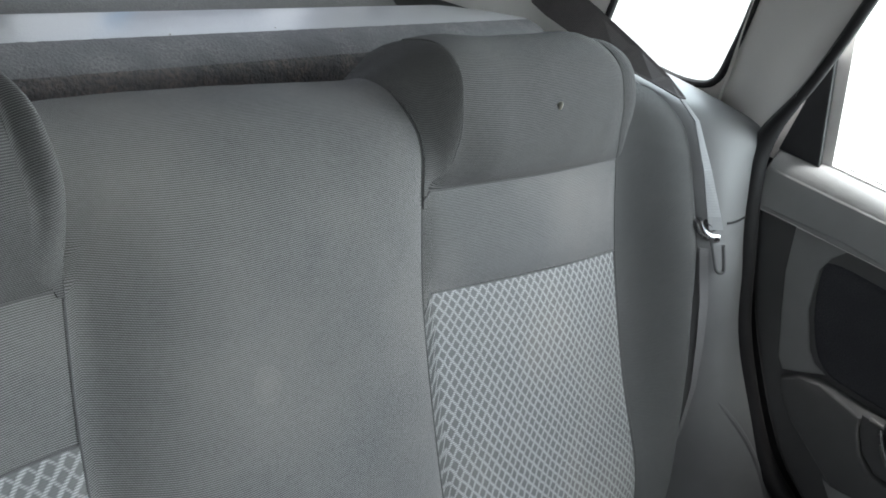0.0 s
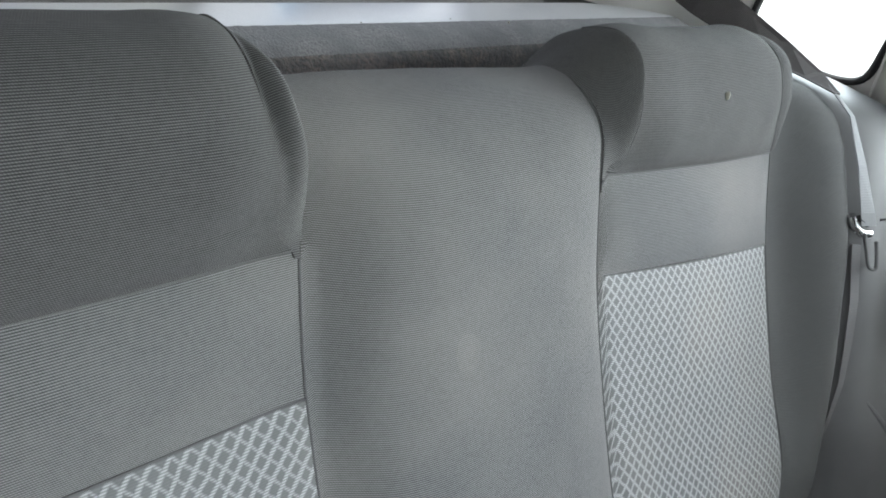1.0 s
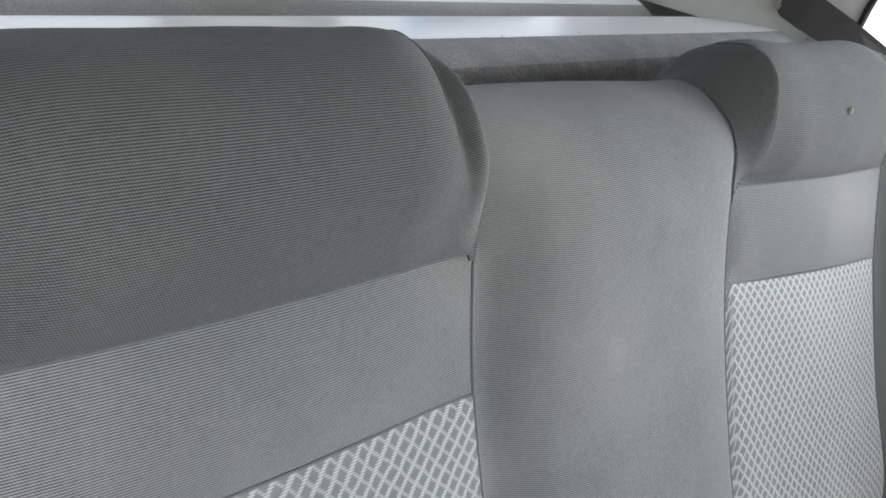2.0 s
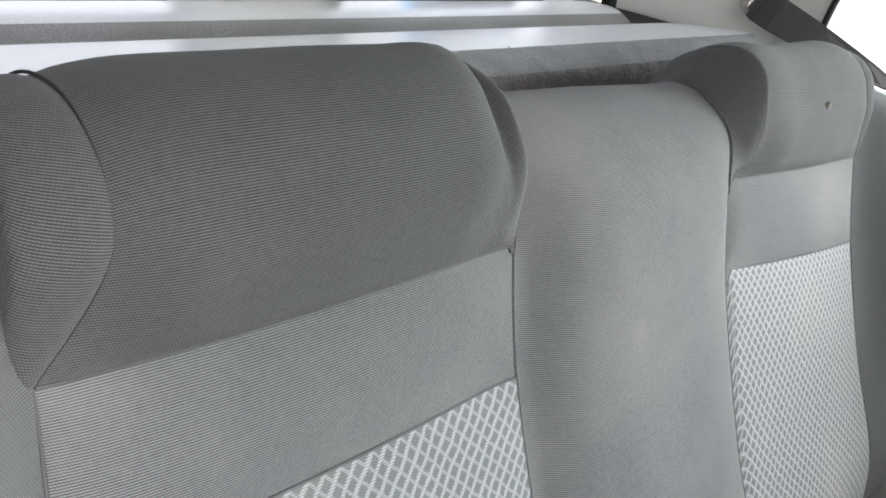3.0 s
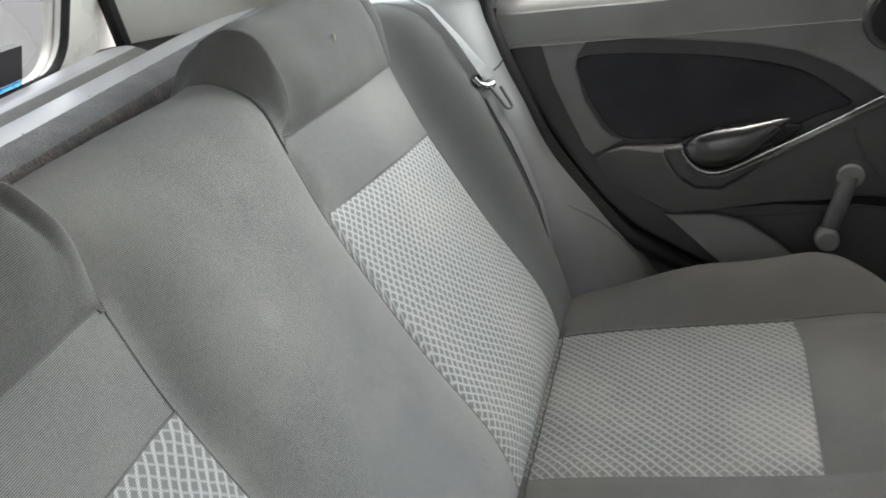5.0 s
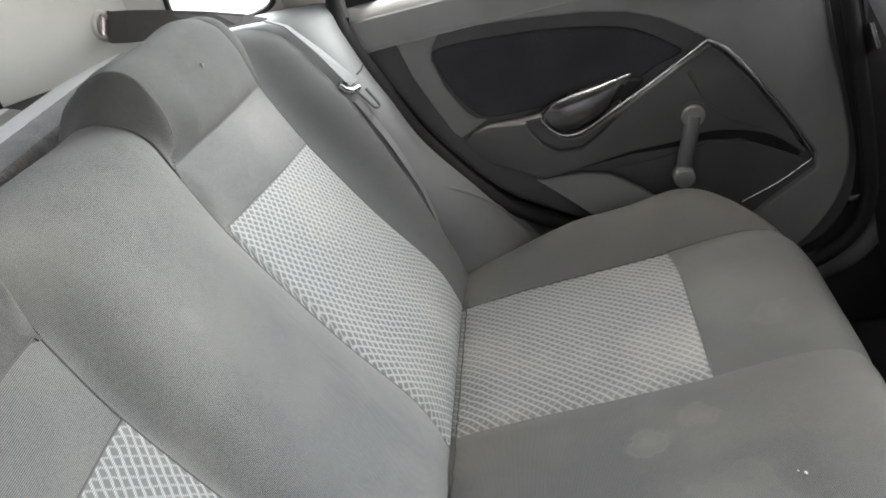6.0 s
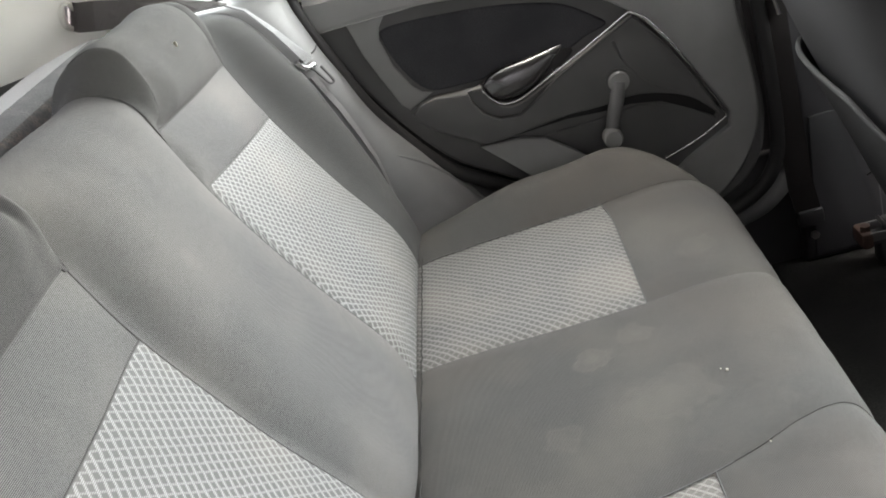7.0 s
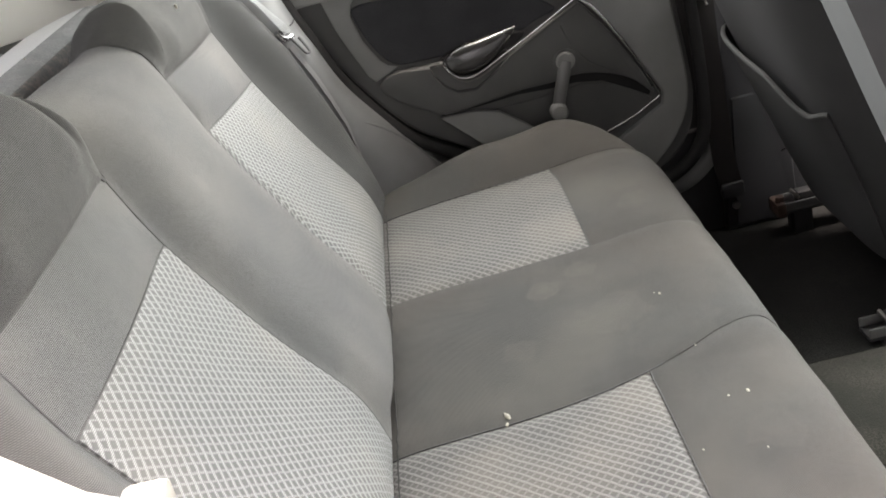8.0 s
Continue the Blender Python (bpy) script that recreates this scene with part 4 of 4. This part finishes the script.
slab("bezel", ring, 0.652, 0.02, "x", TRIM, door, "sunken ring under the handle", bevel=0.002)
tube("chrome_strip", [(arm_shape(0.669, a, b)[0] + 0.004, a, b) for a, b in bezel], 0.0019, CHROME, door, "thin chrome strip", sides=10)
tube("chrome_strip", [(arm_shape(0.669, a, b)[0] + 0.002, a - 0.002, b - 0.0058) for a, b in bezel[8:]], 0.0014, STEEL, door, "dull lower line of the bezel")
tube("chrome_tip", [(0.654, a, b) for a, b in curve_points([(-0.424, 0.6275), (-0.433, 0.622), (-0.442, 0.614)], 4)], 0.0046, CHROME, door, "bright chrome tip", squash=0.7)
ARC = [(-0.442, 0.614), (-0.452, 0.604), (-0.480, 0.561), (-0.507, 0.512), (-0.534, 0.453), (-0.549, 0.417), (-0.546, 0.408), (-0.536, 0.403), (-0.497, 0.383), (-0.438, 0.363)]
tube("chrome_arc", [(0.655, a, b) for a, b in curve_points(ARC, 6)], lambda f: 0.0038 - 0.0022 * smooth01(f / 0.7), CHROME, door, "chrome strip curving down the armrest", sides=10)
slab("outer_skin", [(0.13, 0.79), (0.1, 0.6), (-0.1, 0.3), (-0.3, 0.1), (-0.68, 0.1), (-0.68, 0.79)], 0.735, 0.02, "x", PAINT, door, "white painted outer skin", bevel=0.004)
slab("jamb", [(0.13, 0.79), (0.1, 0.6), (-0.1, 0.3), (-0.3, 0.1), (-0.68, 0.1), (-0.68, 0.79)], 0.722, 0.01, "x", TRIM_DARK, door, "dark door jamb", bevel=0)
# release handle in its cup
slab("handle_cup", curve_points([(-0.155, 0.562), (-0.175, 0.538), (-0.205, 0.530), (-0.24, 0.535), (-0.30, 0.565), (-0.325, 0.59), (-0.25, 0.593), (-0.19, 0.586)], 4, True), 0.67, 0.02, "x", TRIM_DARK, door, "black handle cup", bevel=0.004)


paddle = curve_points([(0.656, -0.166, 0.566), (0.654, -0.173, 0.566), (0.652, -0.190, 0.566), (0.652, -0.214, 0.5675), (0.654, -0.245, 0.5745), (0.659, -0.278, 0.588), (0.664, -0.309, 0.6025)], 6)
PADDLE_R = [(0.001,), (0.014,), (0.0245,), (0.029,), (0.0255,), (0.0145,), (0.0015,)]
handle = tube("handle", paddle, lambda f: lerp_list(PADDLE_R, f * 6)[0], DARK_CHROME, door, "smoked chrome release handle", sides=28)
for v in handle.data.vertices:
    v.co.x = 0.66 + (v.co.x - 0.66) * 0.62
tube("handle_ring", [(0.652, a, b) for a, b in [(-0.15, 0.572), (-0.165, 0.571), (-0.168, 0.562)]], 0.003, STEEL, door, "chrome bezel end")
# window crank
crank = tube("window_crank", [(0.672, -0.386, 0.522), (0.645, -0.386, 0.522)], 0.0225, TRIM, door, "dark grey window crank", sides=24)
arm = [(0.648, -0.386, 0.522), (0.645, -0.378, 0.497), (0.648, -0.366, 0.462), (0.652, -0.358, 0.432)]
tube("crank_arm", curve_points(arm, 6), lambda f: 0.0125 - 0.001 * f, TRIM_MID, crank, sides=12)
tube("crank_knob", [(0.66, -0.357, 0.432), (0.652, -0.357, 0.432), (0.632, -0.357, 0.432), (0.628, -0.357, 0.432)], lambda f: 0.0165 if 0.1 < f < 0.9 else 0.0135, TRIM_LIGHT, crank, "grey crank knob", sides=20)
tube("crank_cap", [(0.646, -0.386, 0.522), (0.640, -0.386, 0.522)], lambda f: 0.0185 - 0.003 * f, TRIM_LIGHT, crank, sides=24)
# pull recess high on the trim
slab("pull_rim", round_rect(-0.58, -0.397, 0.683, 0.772, 0.042, 8), 0.660, 0.02, "x", TRIM, door, "raised rim of the pull recess", bevel=0.006)
slab("pull_recess", round_rect(-0.572, -0.4065, 0.6925, 0.764, 0.034, 8), 0.6575, 0.01, "x", TRIM_DARK, door, "dark pull recess", bevel=0.002)
# window frame, glass and the black corner piece
up = lambda x, y, z: (x - 0.22 * max(z - 0.80, 0), y, z)
WIN = [(0.018, 0.802), (0.05, 0.945), (0.01, 1.21), (-0.53, 1.21), (-0.60, 0.802)]
ring_wall("window_frame", [(0.11, 0.78), (0.082, 0.93), (0.035, 1.25), (-0.55, 1.25), (-0.615, 0.785)], [WIN], 0.695, 0.03, "x", PILLAR, door, "pale window frame", shape=up)
slab("corner_piece", [(0.078, 0.796), (0.028, 0.796), (0.057, 0.915), (0.064, 0.92)], 0.682, 0.012, "x", TRIM_DARK, door, "black corner piece", bevel=0.002, shape=up)
g = slab("window_pane", WIN, 0.712, 0.004, "x", GLASS, door, "clear door glass", bevel=0, shape=up)
g.visible_shadow = False
tube("waist_seal", [(0.709, 0.02, 0.801), (0.709, -0.3, 0.802), (0.709, -0.59, 0.801)], 0.0022, RUBBER, door, "black waist seal")

# ---- rear seat belt ----
belt = empty("seat_belt", (0.6, 0.0, 0.4), "grey rear seat belt hanging from the pillar slot beside the bench", "seat belt")
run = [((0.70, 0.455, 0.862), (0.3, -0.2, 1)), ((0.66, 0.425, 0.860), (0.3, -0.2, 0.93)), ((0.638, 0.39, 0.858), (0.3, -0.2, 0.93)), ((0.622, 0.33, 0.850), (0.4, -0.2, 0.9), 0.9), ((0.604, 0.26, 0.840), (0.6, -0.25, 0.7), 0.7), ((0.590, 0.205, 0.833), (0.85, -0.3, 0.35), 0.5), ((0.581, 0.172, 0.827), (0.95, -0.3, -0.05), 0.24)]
strap("upper_strap", run, 0.047, 0.0016, WEBBING_SHADED, belt, "upper belt webbing, shade painted into its dark tone")
run = [((0.580, 0.172, 0.826), (0.95, -0.3, -0.1), 0.5), ((0.578, 0.146, 0.812), (0.85, -0.5, 0), 0.45), ((0.576, 0.112, 0.768), (0.8, -0.6, 0.1), 0.7), ((0.583, 0.086, 0.722), (0.75, -0.65, 0.2), 1.1), ((0.588, 0.080, 0.708), (0.75, -0.65, 0.2), 1.2)]
strap("front_strap", run, 0.0145, 0.0016, WEBBING_LIT, belt, "front belt webbing, painted in a paler lit tone")
run = []
for u, v, share in ((0.10, 0.46, 1), (0.11, 0.40, 1), (0.155, 0.34, 0.95), (0.175, 0.28, 0.85), (0.165, 0.22, 0.6), (0.09, 0.16, 0.35), (0.0, 0.10, 0.2)):
    x, y, z = side_f(u, v)
    run.append(((x, y - 0.004, z), (0.85, -0.5, 0), share))
strap("lower_strap", run, 0.013, 0.0016, WEBBING_HALF_LIT, belt, "lower belt webbing, painted in a half-lit tone")
tube("tongue_bar", [(0.571, 0.098, 0.715), (0.577, 0.092, 0.704), (0.585, 0.083, 0.698), (0.594, 0.076, 0.699)], 0.0052, CHROME, belt, "chromed belt tongue bar", sides=10)
tube("tongue_collar", [(0.579, 0.092, 0.714), (0.590, 0.082, 0.708)], 0.0035, TRIM_DARK, belt, "black collar of the tongue", sides=10)
tube("tongue_blade", curve_points([(0.576, 0.078, 0.702), (0.579, 0.068, 0.684), (0.583, 0.059, 0.668), (0.589, 0.053, 0.667), (0.590, 0.056, 0.676), (0.588, 0.065, 0.696)], 5), 0.0022, TRIM, belt, "dull steel belt tongue", sides=8)

# ---- front passenger belt on the pillar ----
belt2 = empty("front_seat_belt", (0.66, -0.68, 0.15), "dark front seat belt along the door pillar", "seat belt")
strap("strap", [((0.648, -0.646, 0.80), (0, 1, 0)), ((0.655, -0.648, 0.57), (0, 1, 0)), ((0.655, -0.650, 0.415), (0, 1, 0)), ((0.656, -0.656, 0.247), (0, 1, 0)), ((0.66, -0.666, 0.185), (0, 1, 0))], 0.044, 0.0018, WEBBING_BLACK, belt2)
block("anchor", (0.652, -0.690, 0.163), (0.668, -0.645, 0.196), TRIM_DARK, belt2, "dark anchor cover", bevel=0.005)
tube("bolt", [(0.655, -0.669, 0.147), (0.648, -0.669, 0.147)], 0.008, STEEL, belt2, "steel anchor bolt", sides=6)
tube("guide", [(0.648, -0.648, 0.60), (0.648, -0.655, 0.56)], 0.004, CHROME, belt2, "bright metal guide")

# ---- front seat seen from behind ----
FS = [(-0.83, 0.165), (-0.775, 0.2), (-0.742, 0.28), (-0.695, 0.42), (-0.645, 0.56), (-0.585, 0.74), (-0.55, 0.88), (-0.56, 0.95), (-0.62, 0.97)]
front_seat = empty("front_carseat", (0.37, -0.8, 0.1), "dark grey front seat seen from behind with a map pocket", "car seat")


def fs_f(u, v, off=0.0):
    y, z = lerp_list(FS, v * (len(FS) - 1))
    q = abs(2 * u - 1)
    half = 0.25 - 0.05 * smooth01((0.32 - z) / 0.16) - 0.03 * smooth01((z - 0.6) / 0.35)
    return 0.378 + half * (2 * u - 1), y - 0.05 * q ** 5 + off, z


sheet("backrest", lambda u, v: fs_f(1 - u, v), 40, 60, FRONT_CLOTH, front_seat, dent=0, edges=(0, 0, 0, 0), skirt=0.05)


def pocket_f(u, v):
    w = 0.90 - 0.78 * u
    top = 0.434 + 0.036 * smooth01((w - 0.2) / 0.22) + 0.012 * smooth01((0.2 - w) / 0.08) + 0.02 * (w - 0.4)
    p = fs_f(w, 0.13 + (top - 0.13) * v)
    gape = 0.016 * math.sin(math.pi * u) ** 0.5 * smooth01((v - 0.3) / 0.7)
    return p[0], p[1] + 0.004 + gape, p[2]


sheet("map_pocket", pocket_f, 36, 30, FRONT_CLOTH, front_seat, "dark map pocket", dent=0, edges=(0, 0, 0, 0), skirt=0.003)
tube("pocket_piping", [pocket_f(i / 48, 1.0) for i in range(49)], 0.0042, FRONT_EDGE, front_seat, "rolled pocket edge")
for xs, wide, end, z0, worn in ((0.183, 0.042, -0.720, 0.092, False), (0.598, 0.046, -0.742, 0.128, True)):
    rail = block("rail", (xs, -1.2, z0), (xs + wide, end, z0 + 0.008), TRIM_DARK, front_seat, "dark open seat rail")
    for x in (xs, xs + wide - 0.004):
        block("rail_lip", (x, -1.2, z0 + 0.007), (x + 0.004, end, z0 + 0.024), TRIM, rail, "paler grey lip along the rail", bevel=0.0012)
    block("rail_slider", (xs + 0.010, -1.2, z0 + 0.008), (xs + wide - 0.010, end - 0.035, z0 + 0.036), TRIM_DARK, rail)
    for y in (-1.19, end - 0.060):
        block("rail_foot", (xs + 0.004, y, 0.079), (xs + wide - 0.004, y + 0.038, z0 + 0.001), TRIM_DARK, rail, "dark rail foot")
    if worn:
        block("rail_bracket", (xs - 0.003, end - 0.010, z0 - 0.006), (xs + wide + 0.003, end + 0.012, z0 + 0.026), RUST, rail, "rusty rail end bracket", bevel=0.008)
        tube("rail_bolt", [(xs + 0.014, end, z0 + 0.024), (xs + 0.014, end, z0 + 0.036)], 0.009, RUST, rail, "rusty bolt", sides=6)
    tube("rail_pin", [(xs + 0.004, end - 0.033, z0 + 0.030), (xs + wide - 0.004, end - 0.033, z0 + 0.030)], 0.004, STEEL, rail, "steel rail pin")
block("seat_base", (0.16, -1.25, 0.17), (0.58, -0.83, 0.26), FRONT_CLOTH, front_seat, "dark seat base", bevel=0.02)
clip = [(0.606, -0.752, 0.262), (0.600, -0.762, 0.268), (0.593, -0.772, 0.258), (0.600, -0.778, 0.245), (0.606, -0.782, 0.228), (0.600, -0.786, 0.214)]
tube("cover_hook", curve_points(clip, 5), 0.0026, CHROME, front_seat, "bright wire hook of the seat cover", sides=8)
tube("cover_hook", curve_points([(0.600, -0.800, 0.186), (0.594, -0.810, 0.178), (0.602, -0.818, 0.170)], 5), 0.0026, CHROME, front_seat, "bright wire hook of the seat cover", sides=8)

# ---- ground outside ----
ground = tagged(block("ground", (-400, -400, -0.3), (400, 400, -0.22), GROUND, bevel=0), "pale dusty ground round the car", "ground", kind="structure")

# Unseen slab, added to hold back light on the open-door side.
light_blocker = tagged(block("unseen_light_blocker", (-1.65, -2.6, -0.3), (-1.5, 6, 2.6), BLOCKER, bevel=0.01), "unseen grey slab added to block light from the left", "wall", kind="structure")

# ---- crumbs and fluff on the bench ----


def crumb(at, size, seed, stretch=1.3):
    r = random.Random(seed)
    bm = bmesh.new()
    bmesh.ops.create_icosphere(bm, subdivisions=2, radius=size)
    for v in bm.verts:
        v.co = Vector((v.co.x * stretch, v.co.y * 0.8, v.co.z * 0.6)) * r.uniform(0.7, 1.25)
    bmesh.ops.rotate(bm, verts=bm.verts, matrix=Matrix.Rotation(r.uniform(-0.5, 0.5), 3, "Z"))
    ob = part("crumb", bm, CRUMB)
    ob.location = at
    return tagged(ob, "small pale crumb on the seat cloth", "crumb", "crumbs on the bench")


for k, (x, s, size, stretch) in enumerate(((-0.174, 2.50, 0.0042, 2.1), (-0.190, 2.48, 0.0032, 1.3), (-0.021, 4.53, 0.0026, 1.3), (-0.015, 4.47, 0.0014, 1.0), (-0.258, 4.91, 0.0027, 1.5), (-0.256, 4.66, 0.0019, 1.3), (-0.326, 4.13, 0.0016, 1.0),
                                           (-0.147, 4.62, 0.0016, 1.2), (-0.352, 4.75, 0.0015, 1.0), (-0.30, 3.2, 0.0011, 1.0))):
    p = pan_point(x, s)
    crumb((p[0], p[1], p[2] + size * 0.2), size * 0.8, k, stretch)

# ---- lint on the head roll and the shelf ----
for at, size in (((0.3315, 0.1885, 0.836), 0.0026), ((0.253, 0.392, 0.8295), 0.0016), ((0.06, 0.40, 0.8295), 0.0012), ((0.18, 0.405, 0.8295), 0.001)):
    bm = bmesh.new()
    bmesh.ops.create_icosphere(bm, subdivisions=2, radius=size)
    for v in bm.verts:
        v.co.z *= 1.6
        v.co.x *= 0.5
    ob = part("lint", bm, CRUMB)
    ob.location = at
    tagged(ob, "tiny pale fleck of lint on dark felt cloth", "lint", "lint flecks")
